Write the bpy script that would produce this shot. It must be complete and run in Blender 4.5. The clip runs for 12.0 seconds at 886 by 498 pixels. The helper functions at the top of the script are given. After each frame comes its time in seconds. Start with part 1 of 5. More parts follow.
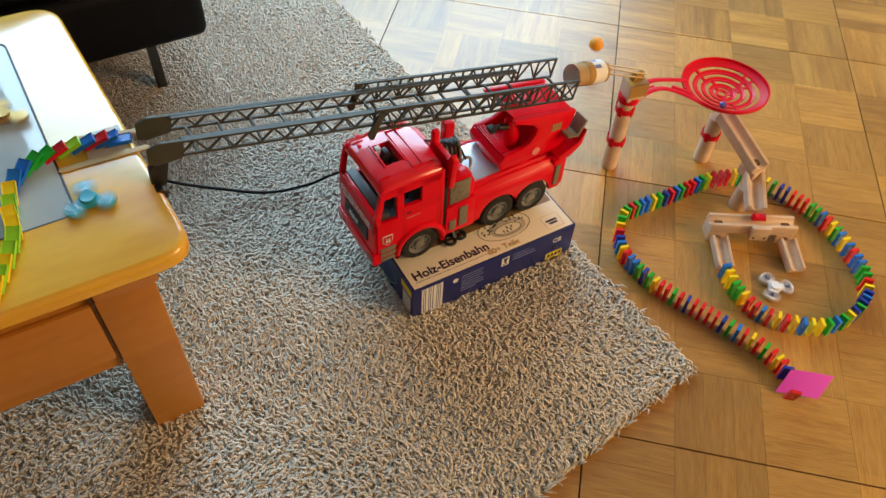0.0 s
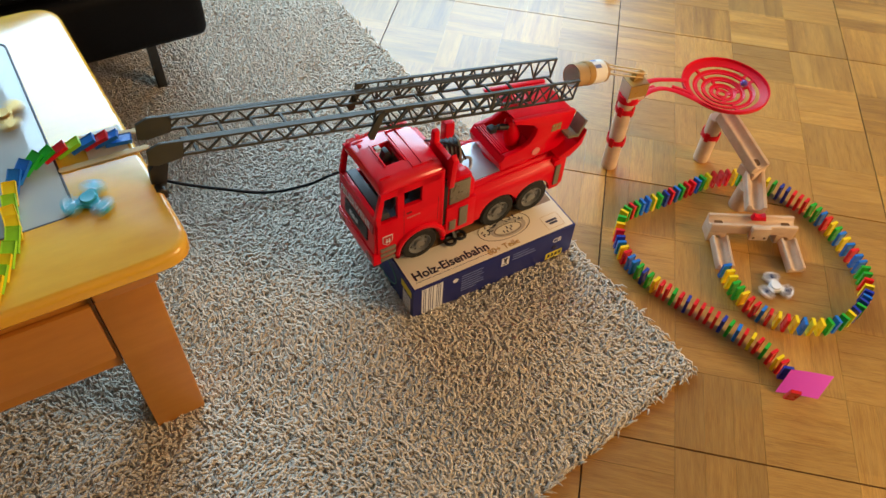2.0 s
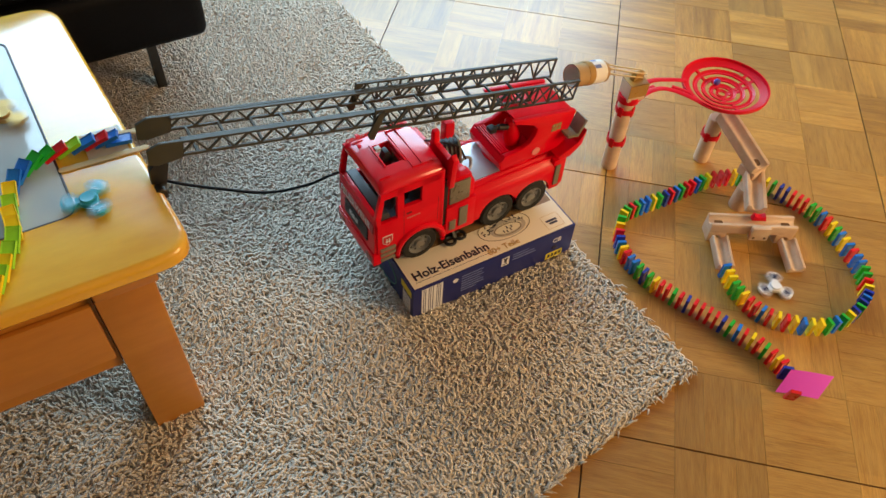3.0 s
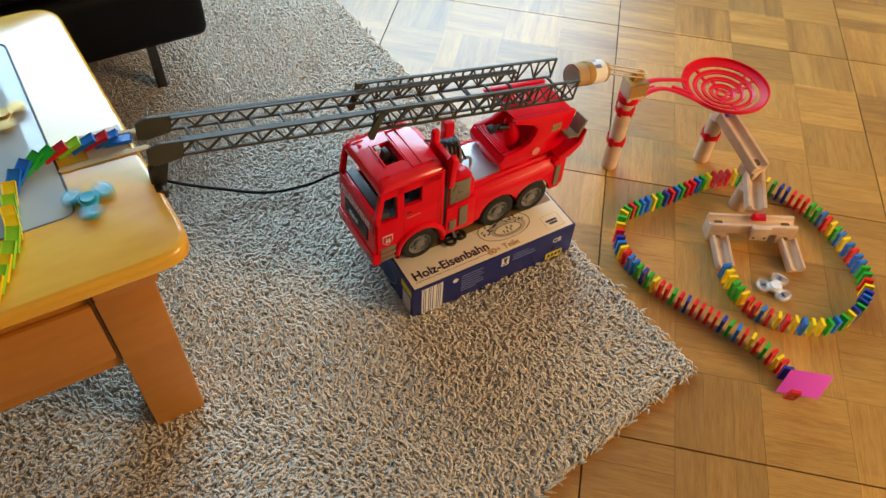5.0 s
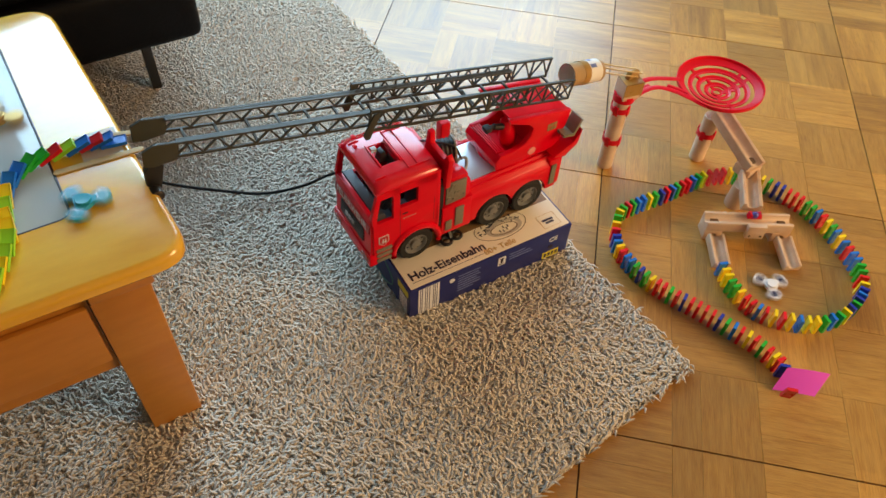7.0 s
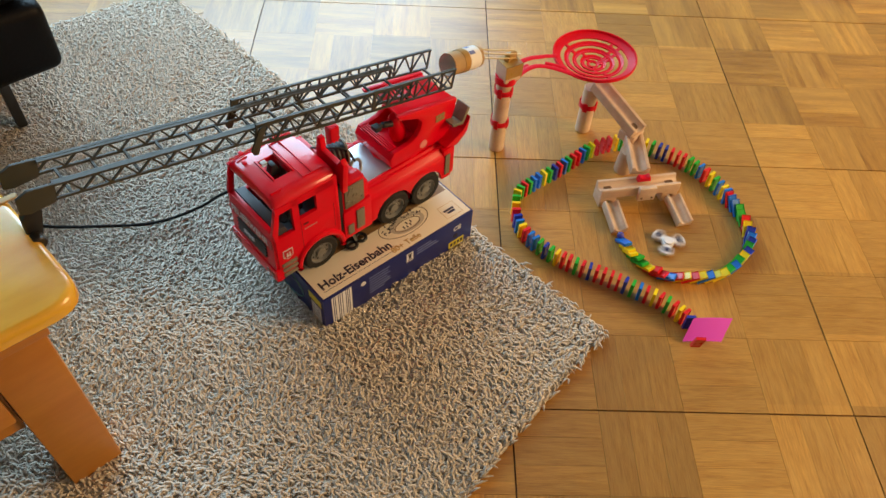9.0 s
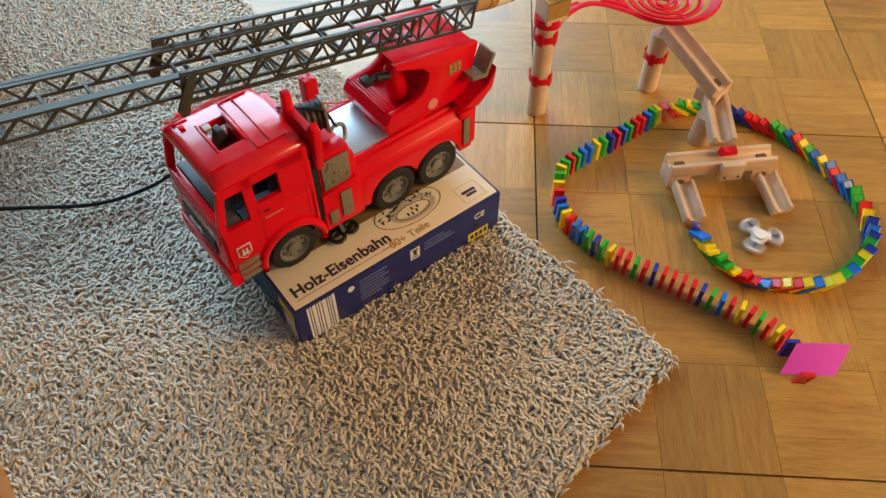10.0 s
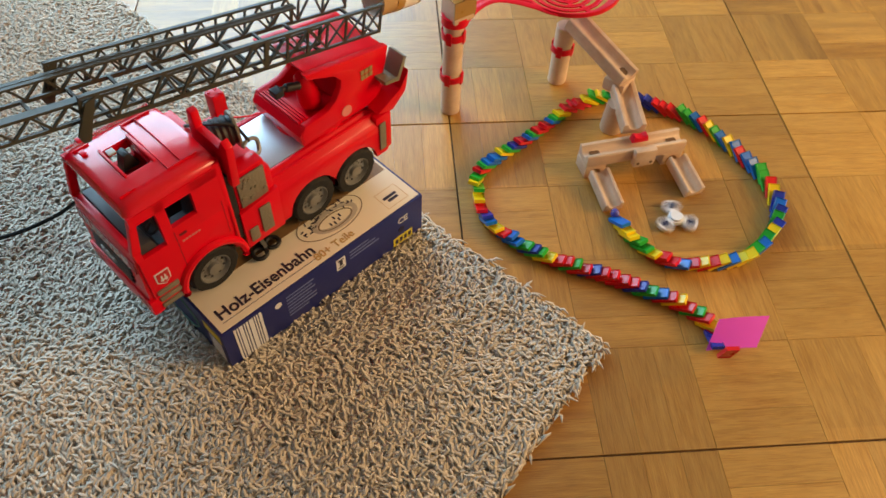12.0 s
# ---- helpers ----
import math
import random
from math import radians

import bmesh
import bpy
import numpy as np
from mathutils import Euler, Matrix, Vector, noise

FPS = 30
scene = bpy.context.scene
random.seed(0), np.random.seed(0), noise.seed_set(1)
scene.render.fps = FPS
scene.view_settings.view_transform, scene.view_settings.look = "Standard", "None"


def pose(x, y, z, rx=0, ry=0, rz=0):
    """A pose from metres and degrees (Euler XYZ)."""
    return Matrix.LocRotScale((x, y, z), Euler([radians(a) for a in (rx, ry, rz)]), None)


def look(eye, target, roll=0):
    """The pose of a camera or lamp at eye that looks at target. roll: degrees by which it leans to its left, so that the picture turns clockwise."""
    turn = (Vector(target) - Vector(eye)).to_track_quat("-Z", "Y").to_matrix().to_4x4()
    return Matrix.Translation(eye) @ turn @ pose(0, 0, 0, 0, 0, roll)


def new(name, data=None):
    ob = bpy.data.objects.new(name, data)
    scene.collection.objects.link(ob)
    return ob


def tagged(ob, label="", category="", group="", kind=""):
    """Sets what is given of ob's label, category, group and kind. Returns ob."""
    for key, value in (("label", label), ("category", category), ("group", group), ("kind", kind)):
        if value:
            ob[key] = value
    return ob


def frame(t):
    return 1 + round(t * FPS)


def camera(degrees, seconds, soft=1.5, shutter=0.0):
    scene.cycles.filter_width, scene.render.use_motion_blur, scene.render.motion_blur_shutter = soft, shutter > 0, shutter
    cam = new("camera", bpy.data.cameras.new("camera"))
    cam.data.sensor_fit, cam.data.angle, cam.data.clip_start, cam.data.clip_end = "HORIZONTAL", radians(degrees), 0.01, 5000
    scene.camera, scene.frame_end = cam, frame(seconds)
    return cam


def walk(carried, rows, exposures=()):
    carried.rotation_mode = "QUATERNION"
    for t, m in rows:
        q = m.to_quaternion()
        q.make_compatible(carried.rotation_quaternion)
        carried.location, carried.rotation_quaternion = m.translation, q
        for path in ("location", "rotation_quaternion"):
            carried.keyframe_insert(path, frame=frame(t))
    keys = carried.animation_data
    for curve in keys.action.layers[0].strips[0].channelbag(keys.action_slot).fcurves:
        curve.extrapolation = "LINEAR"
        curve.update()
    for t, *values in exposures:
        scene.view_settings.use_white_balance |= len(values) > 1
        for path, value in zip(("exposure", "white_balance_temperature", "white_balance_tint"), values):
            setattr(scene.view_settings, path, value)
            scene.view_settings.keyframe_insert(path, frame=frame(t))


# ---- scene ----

# ---- camera and its path ----
cam = camera(60.5, 12.0, shutter=0.5)
STAND = ((-0.4069, -0.7329, 1.2275), (0.1086, 0.0802, 0.0772), 3.88)
PATH = [
    (0.0, *STAND),
    (6.7, *STAND),
    (8.3, (-0.3951, -0.7285, 1.2296), (0.2214, 0.0148, 0.0818), 4.25),
    (8.5, (-0.3944, -0.7278, 1.2315), (0.2389, 0.0021, 0.0842), 4.54),
    (9.0, (-0.3996, -0.7267, 1.2325), (0.2635, -0.0308, 0.0810), 3.96),
    (9.2, (-0.3952, -0.7290, 1.2242), (0.2637, -0.0261, 0.0745), 3.78),
    (9.5, (-0.2529, -0.6295, 1.0676), (0.3485, 0.0950, -0.1201), 1.23),
    (10.0, (-0.1778, -0.5724, 0.9812), (0.3805, 0.1620, -0.2260), -0.20),
    (10.5, (-0.1734, -0.5786, 0.9836), (0.3859, 0.1604, -0.2206), -0.36),
    (11.0, (-0.1692, -0.5741, 0.9833), (0.4317, 0.1320, -0.2224), 0.95),
    (11.5, (-0.1690, -0.5688, 0.9829), (0.4723, 0.1067, -0.2178), 2.18),
    (12.0, (-0.1727, -0.5594, 0.9798), (0.4964, 0.0692, -0.2223), 2.66),
]
walk(cam, [(t, look(eye, target, roll)) for t, eye, target, roll in PATH],
     exposures=[(0.0, -0.57, 6500, 10), (12.0, -0.57, 6500, 10)])

# ---- daylight ----
world = bpy.data.worlds.new("world")
scene.world = world
world.use_nodes = True
wt = world.node_tree
sky = wt.nodes.new("ShaderNodeTexSky")
sky.sky_type = "NISHITA"
sky.sun_disc = False
sky.sun_elevation = radians(38)
sky.sun_rotation = radians(200)
wt.nodes["Background"].inputs["Strength"].default_value = 0.12
wt.links.new(sky.outputs[0], wt.nodes["Background"].inputs["Color"])


def area_lamp(name, m, sx, sy, power, colour):
    data = bpy.data.lights.new(name, "AREA")
    data.shape, data.size, data.size_y = "RECTANGLE", sx, sy
    data.energy, data.color = power, colour
    ob = new(name, data)
    ob.matrix_world = m
    return ob


# the sky's light in the wide window; an added warm fill out of view
area_lamp("window_daylight", look((1.05, 2.56, 1.62), (0.95, 0.0, 0.9)), 3.5, 1.36, 232, (0.51, 0.79, 1.0))
area_lamp("side_daylight", look((2.45, -2.36, 1.58), (0.7, -0.4, 0.2)), 1.5, 1.3, 162, (1.0, 0.63, 0.29))

# ---- materials ----
def nodes_of(name):
    mat = bpy.data.materials.new(name)
    mat.use_nodes = True
    return mat, mat.node_tree, mat.node_tree.nodes["Principled BSDF"]


def mixed(tree, fac, a, b):
    mix = tree.nodes.new("ShaderNodeMix")
    mix.data_type = "RGBA"
    for sock, v in ((mix.inputs[6], a), (mix.inputs[7], b)):
        if isinstance(v, tuple):
            sock.default_value = (*v, 1)
        else:
            tree.links.new(v, sock)
    if isinstance(fac, float):
        mix.inputs[0].default_value = fac
    else:
        tree.links.new(fac, mix.inputs[0])
    return mix.outputs[2]


def noise_of(tree, scale, detail=4.0, stretch=(1, 1, 1), rough=0.55, coords="Object", turn=0.0):
    tc = tree.nodes.new("ShaderNodeTexCoord")
    mp = tree.nodes.new("ShaderNodeMapping")
    mp.inputs["Scale"].default_value = stretch
    mp.inputs["Rotation"].default_value = (0, 0, turn)
    nz = tree.nodes.new("ShaderNodeTexNoise")
    nz.inputs["Scale"].default_value = scale
    nz.inputs["Detail"].default_value = detail
    nz.inputs["Roughness"].default_value = rough
    tree.links.new(tc.outputs[coords], mp.inputs[0])
    tree.links.new(mp.outputs[0], nz.inputs["Vector"])
    return nz.outputs["Fac"], mp


def ramped(tree, fac, lo, hi):
    r = tree.nodes.new("ShaderNodeMapRange")
    r.inputs[1].default_value, r.inputs[2].default_value = lo, hi
    tree.links.new(fac, r.inputs[0])
    return r.outputs[0]


def bumped(tree, bsdf, height, strength, distance):
    b = tree.nodes.new("ShaderNodeBump")
    b.inputs["Strength"].default_value = strength
    b.inputs["Distance"].default_value = distance
    tree.links.new(height, b.inputs["Height"])
    tree.links.new(b.outputs[0], bsdf.inputs["Normal"])


def plain(name, colour, rough=0.5, metal=0.0, vary=0.12, scale=60.0, bump=0.0, spec=0.5, coat=0.0):
    """A surface with two scales of fine variation."""
    mat, tree, bsdf = nodes_of(name)
    fine, _ = noise_of(tree, scale)
    wide, _ = noise_of(tree, scale / 9)
    dark = tuple(c * (1 - vary) for c in colour)
    light = tuple(min(1, c * (1 + vary)) for c in colour)
    c1 = mixed(tree, ramped(tree, wide, 0.3, 0.7), dark, light)
    c2 = mixed(tree, ramped(tree, fine, 0.35, 0.75), c1, colour)
    tree.links.new(c2, bsdf.inputs["Base Color"])
    r = tree.nodes.new("ShaderNodeMapRange")
    r.inputs[3].default_value, r.inputs[4].default_value = rough * 0.85, min(1, rough * 1.2)
    tree.links.new(fine, r.inputs[0])
    tree.links.new(r.outputs[0], bsdf.inputs["Roughness"])
    bsdf.inputs["Metallic"].default_value = metal
    bsdf.inputs["Specular IOR Level"].default_value = spec
    bsdf.inputs["Coat Weight"].default_value = coat
    bsdf.inputs["Coat Roughness"].default_value = 0.09
    if bump:
        bumped(tree, bsdf, fine, bump, 0.002)
    return mat


def wooden(name, dark, light, rough, grain=14.0, stretch=(1, 9, 9), pieces=0.0, coat=0.0, coords="Object", turn=0.0, bump=0.15, fleck=1.5):
    """Wood with a stretched grain; pieces: how far single pieces differ."""
    mat, tree, bsdf = nodes_of(name)
    g, mp = noise_of(tree, grain, 6.0, stretch, 0.6, coords, turn)
    f, _ = noise_of(tree, grain * 6, 3.0, stretch, 0.6, coords, turn)
    base = mixed(tree, ramped(tree, g, 0.3, 0.72), dark, light)
    base = mixed(tree, ramped(tree, f, 0.25, fleck), base, tuple(c * 0.55 for c in dark))
    if pieces:
        info = tree.nodes.new("ShaderNodeObjectInfo")
        hue = tree.nodes.new("ShaderNodeHueSaturation")
        val = tree.nodes.new("ShaderNodeMapRange")
        val.inputs[3].default_value, val.inputs[4].default_value = 1 - pieces, 1 + pieces
        tree.links.new(info.outputs["Random"], val.inputs[0])
        tree.links.new(val.outputs[0], hue.inputs["Value"])
        tree.links.new(base, hue.inputs["Color"])
        base = hue.outputs[0]
        add = tree.nodes.new("ShaderNodeVectorMath")
        add.operation = "SCALE"
        add.inputs["Scale"].default_value = 37.0
        tree.links.new(info.outputs["Random"], add.inputs[0])
        tree.links.new(add.outputs[0], mp.inputs["Location"])
    tree.links.new(base, bsdf.inputs["Base Color"])
    r = tree.nodes.new("ShaderNodeMapRange")
    r.inputs[3].default_value, r.inputs[4].default_value = rough * 0.8, min(1, rough * 1.25)
    tree.links.new(g, r.inputs[0])
    tree.links.new(r.outputs[0], bsdf.inputs["Roughness"])
    bsdf.inputs["Coat Weight"].default_value = coat
    bsdf.inputs["Coat Roughness"].default_value = 0.12
    bumped(tree, bsdf, f, bump, 0.0006)
    return mat


def plastic(name, colour, rough=0.28):
    return plain(name, colour, rough, 0, 0.06, 90, 0.0, 0.4)


def oak_material(name):
    """Oak boards: long grain, darker pores, each laid square of its own tone, worn lacquer."""
    mat, tree, bsdf = nodes_of(name)
    info = tree.nodes.new("ShaderNodeObjectInfo")
    shift = tree.nodes.new("ShaderNodeVectorMath")
    shift.operation = "SCALE"
    shift.inputs["Scale"].default_value = 37.0
    tree.links.new(info.outputs["Random"], shift.inputs[0])
    outs = []
    for scale, detail, stretch, rough in ((5.0, 6.0, (1, 9, 9), 0.62), (42.0, 3.0, (1, 13, 13), 0.6), (2.2, 3.0, (1, 2.5, 2.5), 0.5)):
        fac, mp = noise_of(tree, scale, detail, stretch, rough)
        tree.links.new(shift.outputs[0], mp.inputs["Location"])
        outs.append(fac)
    grain, pores, cloud = outs
    base = mixed(tree, ramped(tree, grain, 0.30, 0.72), (0.260, 0.103, 0.013), (0.55, 0.275, 0.045))
    base = mixed(tree, ramped(tree, pores, 0.53, 0.86), base, (0.15, 0.058, 0.010))
    base = mixed(tree, ramped(tree, cloud, 0.35, 1.25), base, (0.57, 0.32, 0.07))
    # tone of the square that the board belongs to, and a little of its own
    geo = tree.nodes.new("ShaderNodeNewGeometry")
    turn = tree.nodes.new("ShaderNodeVectorRotate")
    turn.rotation_type = "Z_AXIS"
    turn.inputs["Angle"].default_value = radians(40.6)
    cell = tree.nodes.new("ShaderNodeVectorMath")
    cell.operation = "MULTIPLY_ADD"
    cell.inputs[1].default_value = (1 / 0.1583, 1 / 0.1583, 0.0)
    cell.inputs[2].default_value = (0.807, 0.85, 0.5)
    floor_of = tree.nodes.new("ShaderNodeVectorMath")
    floor_of.operation = "FLOOR"
    white = tree.nodes.new("ShaderNodeTexWhiteNoise")
    white.noise_dimensions = "3D"
    tree.links.new(geo.outputs["Position"], turn.inputs["Vector"])
    tree.links.new(turn.outputs[0], cell.inputs[0])
    tree.links.new(cell.outputs[0], floor_of.inputs[0])
    tree.links.new(floor_of.outputs[0], white.inputs["Vector"])
    tone = tree.nodes.new("ShaderNodeMapRange")
    tone.inputs[3].default_value, tone.inputs[4].default_value = 0.80, 1.22
    tree.links.new(white.outputs["Value"], tone.inputs[0])
    own = tree.nodes.new("ShaderNodeMapRange")
    own.inputs[3].default_value, own.inputs[4].default_value = 0.90, 1.12
    tree.links.new(info.outputs["Random"], own.inputs[0])
    both = tree.nodes.new("ShaderNodeMath")
    both.operation = "MULTIPLY"
    tree.links.new(tone.outputs[0], both.inputs[0])
    tree.links.new(own.outputs[0], both.inputs[1])
    hue = tree.nodes.new("ShaderNodeHueSaturation")
    tree.links.new(both.outputs[0], hue.inputs["Value"])
    tree.links.new(base, hue.inputs["Color"])
    tree.links.new(hue.outputs[0], bsdf.inputs["Base Color"])
    r = tree.nodes.new("ShaderNodeMapRange")
    r.inputs[3].default_value, r.inputs[4].default_value = 0.30, 0.46
    tree.links.new(cloud, r.inputs[0])
    tree.links.new(r.outputs[0], bsdf.inputs["Roughness"])
    bsdf.inputs["Specular IOR Level"].default_value = 0.45
    bsdf.inputs["Coat Weight"].default_value = 0.62
    bsdf.inputs["Coat Roughness"].default_value = 0.34
    bumped(tree, bsdf, grain, 0.22, 0.0012)
    return mat


OAK = oak_material("oak_parquet")
JOINT = plain("dark_joint", (0.075, 0.034, 0.014), 0.8)
BEECH = wooden("beech_block", (0.64, 0.44, 0.29), (0.78, 0.59, 0.43), 0.42, 7.0, (1, 5, 5), pieces=0.06, bump=0.03, fleck=4.0)
# lit top and shaded sides of one alder, the light put into the colour
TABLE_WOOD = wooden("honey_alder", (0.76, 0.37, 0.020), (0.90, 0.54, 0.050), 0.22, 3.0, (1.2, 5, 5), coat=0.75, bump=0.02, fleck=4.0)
SHADED_ALDER = wooden("honey_alder_shaded", (0.46, 0.170, 0.020), (0.58, 0.25, 0.040), 0.34, 3.0, (1.2, 5, 5), bump=0.03, fleck=3.0)
STICK_WOOD = wooden("birch_stick", (0.60, 0.37, 0.13), (0.74, 0.50, 0.21), 0.55, 25.0, (1, 9, 9))
RED = plain("red_plastic", (0.74, 0.0012, 0.014), 0.30, 0, 0.06, 70, spec=0.18, coat=0.12)
RED_GLOSS = plain("polished_red_plastic", (0.74, 0.0012, 0.014), 0.24, 0, 0.06, 70, spec=0.35, coat=0.6)
RED_SWIRL = plain("red_track_plastic", (0.70, 0.006, 0.022), 0.34, 0, 0.06, 70, spec=0.2)
DARK_PLASTIC = plain("dark_plastic", (0.012, 0.012, 0.014), 0.5)
GREY_LADDER = plain("grey_green_plastic", (0.055, 0.054, 0.042), 0.46, 0, 0.1, 80, spec=0.28)
TREAD = plain("olive_grey_plate", (0.24, 0.215, 0.16), 0.45, 0.3, 0.15, 200, 0.6)
SILVER = plain("silver_deck", (0.52, 0.54, 0.57), 0.35, 0.6, 0.08, 90)
RUBBER = plain("tyre_rubber", (0.009, 0.009, 0.009), 0.75, 0, 0.2, 150, 0.3)
RIM = plain("rim_grey", (0.21, 0.21, 0.20), 0.4, 0.3)
BOX_BLUE = plain("blue_card", (0.014, 0.022, 0.15), 0.42, 0, 0.08, 40)
BOX_CREAM = plain("cream_card", (0.88, 0.80, 0.63), 0.45, 0, 0.07, 30)
INK = plain("dark_ink", (0.03, 0.025, 0.05), 0.5)
GOLD_INK = plain("ochre_ink", (0.62, 0.42, 0.15), 0.5)
PALE_INK = plain("white_ink", (0.75, 0.75, 0.78), 0.5)
FAINT_INK = plain("pale_blue_ink", (0.16, 0.20, 0.42), 0.5)
PHOTO = plain("brown_print", (0.26, 0.15, 0.06), 0.45, 0, 0.5, 90)
YELLOW_INK = plain("yellow_ink", (0.72, 0.62, 0.05), 0.5)
LEATHER = plain("black_leather", (0.003, 0.003, 0.004), 0.5, 0, 0.3, 120, 0.4, spec=0.15)
METAL_DARK = plain("dark_metal", (0.06, 0.055, 0.05), 0.35, 0.8)
CABLE = plain("black_cable", (0.006, 0.006, 0.006), 0.55, spec=0.25)
CARD = plain("brown_card_tube", (0.42, 0.27, 0.12), 0.7, 0, 0.2, 60)
TAPE = plain("brown_tape", (0.40, 0.225, 0.055), 0.28, 0, 0.25, 45)
PAPER_WHITE = plain("white_paper", (0.80, 0.78, 0.74), 0.7)
BAND = plain("rubber_band", (0.62, 0.43, 0.18), 0.55)
PINK = plain("pink_paper", (0.95, 0.10, 0.88), 0.6, 0, 0.04, 40)
ORANGE = plain("orange_ball", (0.92, 0.36, 0.02), 0.4)
MARBLE = plain("blue_violet_glass", (0.10, 0.09, 0.40), 0.12, 0, 0.3, 60)
WALL = plain("cream_wall", (0.30, 0.265, 0.215), 0.9, 0, 0.04, 8, 0.1)
CEIL = plain("white_ceiling", (0.36, 0.35, 0.33), 0.9, 0, 0.03, 8)
FRAME_WHITE = plain("white_frame", (0.80, 0.80, 0.80), 0.4)
SPIN_WHITE = plain("white_spinner_plastic", (0.82, 0.82, 0.84), 0.3)
SPIN_BLUE = plain("turquoise_spinner_plastic", (0.03, 0.36, 0.50), 0.25, 0, 0.1, 60)
STEEL = plain("bearing_steel", (0.55, 0.56, 0.58), 0.25, 0.9)
DOMINO_MATS = {
    "r": plastic("red_domino", (0.74, 0.012, 0.02)),
    "b": plastic("blue_domino", (0.014, 0.17, 0.62)),
    "n": plastic("navy_domino", (0.02, 0.04, 0.36)),
    "y": plastic("yellow_domino", (0.92, 0.66, 0.01)),
    "g": plastic("green_domino", (0.02, 0.42, 0.035)),
    "l": plastic("lime_domino", (0.34, 0.72, 0.03)),
}
COLOUR_WORD = {"r": "red", "b": "blue", "n": "dark blue", "y": "yellow", "g": "green", "l": "lime green"}


def yarn_material():
    mat, tree, bsdf = nodes_of("shaggy_yarn")
    geo = tree.nodes.new("ShaderNodeNewGeometry")
    wide, _ = noise_of(tree, 3.5)
    c = mixed(tree, geo.outputs["Random Per Island"], (0.53, 0.47, 0.39), (0.79, 0.72, 0.62))
    c = mixed(tree, ramped(tree, wide, 0.3, 1.3), c, (0.50, 0.42, 0.33))
    tree.links.new(c, bsdf.inputs["Base Color"])
    bsdf.inputs["Roughness"].default_value = 0.9
    bsdf.inputs["Specular IOR Level"].default_value = 0.15
    bsdf.inputs["Sheen Weight"].default_value = 0.15
    return mat


YARN = yarn_material()
RUG_BACK = plain("rug_backing", (0.48, 0.42, 0.34), 0.95, 0, 0.3, 200, 0.5)


def glass_material():
    mat, tree, bsdf = nodes_of("table_glass")
    bsdf.inputs["Base Color"].default_value = (0.80, 0.86, 0.86, 1)
    bsdf.inputs["Roughness"].default_value = 0.04
    bsdf.inputs["Transmission Weight"].default_value = 0.55
    bsdf.inputs["IOR"].default_value = 1.5
    return mat


GLASS = glass_material()


# ---- mesh helpers ----
def box(bm, x0, x1, y0, y1, z0, z1, m=None, bevel=0.0, segs=2):
    made = bmesh.ops.create_cube(bm, size=1.0)["verts"]
    mid = Vector(((x0 + x1) / 2, (y0 + y1) / 2, (z0 + z1) / 2))
    bmesh.ops.transform(bm, matrix=Matrix.LocRotScale(mid, None, (x1 - x0, y1 - y0, z1 - z0)), verts=made)
    if bevel:
        edges = list({e for v in made for e in v.link_edges})
        out = bmesh.ops.bevel(bm, geom=edges, offset=bevel, segments=segs, affect="EDGES", profile=0.6)
        made = list({v for f in out["faces"] for v in f.verts} | {v for v in made if v.is_valid})
    if m is not None:
        bmesh.ops.transform(bm, matrix=m, verts=made)
    return made


def prism(bm, outline, depth, m=None, bevel=0.0):
    """An outline in x, z pushed along y from -depth/2 to depth/2."""
    a = [bm.verts.new((x, -depth / 2, z)) for x, z in outline]
    b = [bm.verts.new((x, depth / 2, z)) for x, z in outline]
    n = len(outline)
    faces = [bm.faces.new(a), bm.faces.new(b[::-1])]
    faces += [bm.faces.new((a[i], b[i], b[(i + 1) % n], a[(i + 1) % n])) for i in range(n)]
    bmesh.ops.recalc_face_normals(bm, faces=faces)
    made = a + b
    if bevel:
        edges = list({e for v in made for e in v.link_edges})
        out = bmesh.ops.bevel(bm, geom=edges, offset=bevel, segments=2, affect="EDGES", profile=0.6)
        made = list({v for f in out["faces"] for v in f.verts} | {v for v in made if v.is_valid})
    if m is not None:
        bmesh.ops.transform(bm, matrix=m, verts=made)
    return made


def lathe(bm, profile, segs=32, m=None, closed=False):
    """Turns a profile of (radius, height) about z."""
    rings = []
    for r, z in profile:
        if r < 1e-6:
            rings.append([bm.verts.new((0, 0, z))])
        else:
            rings.append([bm.verts.new((r * math.cos(2 * math.pi * i / segs), r * math.sin(2 * math.pi * i / segs), z)) for i in range(segs)])
    pairs = list(zip(rings, rings[1:])) + ([(rings[-1], rings[0])] if closed else [])
    faces = []
    for p, q in pairs:
        for i in range(segs):
            j = (i + 1) % segs
            if len(p) == 1 and len(q) > 1:
                faces.append(bm.faces.new((p[0], q[i], q[j])))
            elif len(q) == 1 and len(p) > 1:
                faces.append(bm.faces.new((p[i], p[j], q[0])))
            elif len(p) > 1:
                faces.append(bm.faces.new((p[i], p[j], q[j], q[i])))
    bmesh.ops.recalc_face_normals(bm, faces=faces)
    made = [v for r in rings for v in r]
    if m is not None:
        bmesh.ops.transform(bm, matrix=m, verts=made)
    return made


def bar(bm, a, b, w, h=None, up=(0, 0, 1)):
    """A square bar from a to b, w across and h high."""
    a, b = Vector(a), Vector(b)
    d = (b - a)
    x = d.normalized()
    y = Vector(up).cross(x).normalized()
    z = x.cross(y)
    m = Matrix((x, y, z)).transposed().to_4x4()
    m.translation = (a + b) / 2
    h = h or w
    return box(bm, -d.length / 2, d.length / 2, -w / 2, w / 2, -h / 2, h / 2, m)


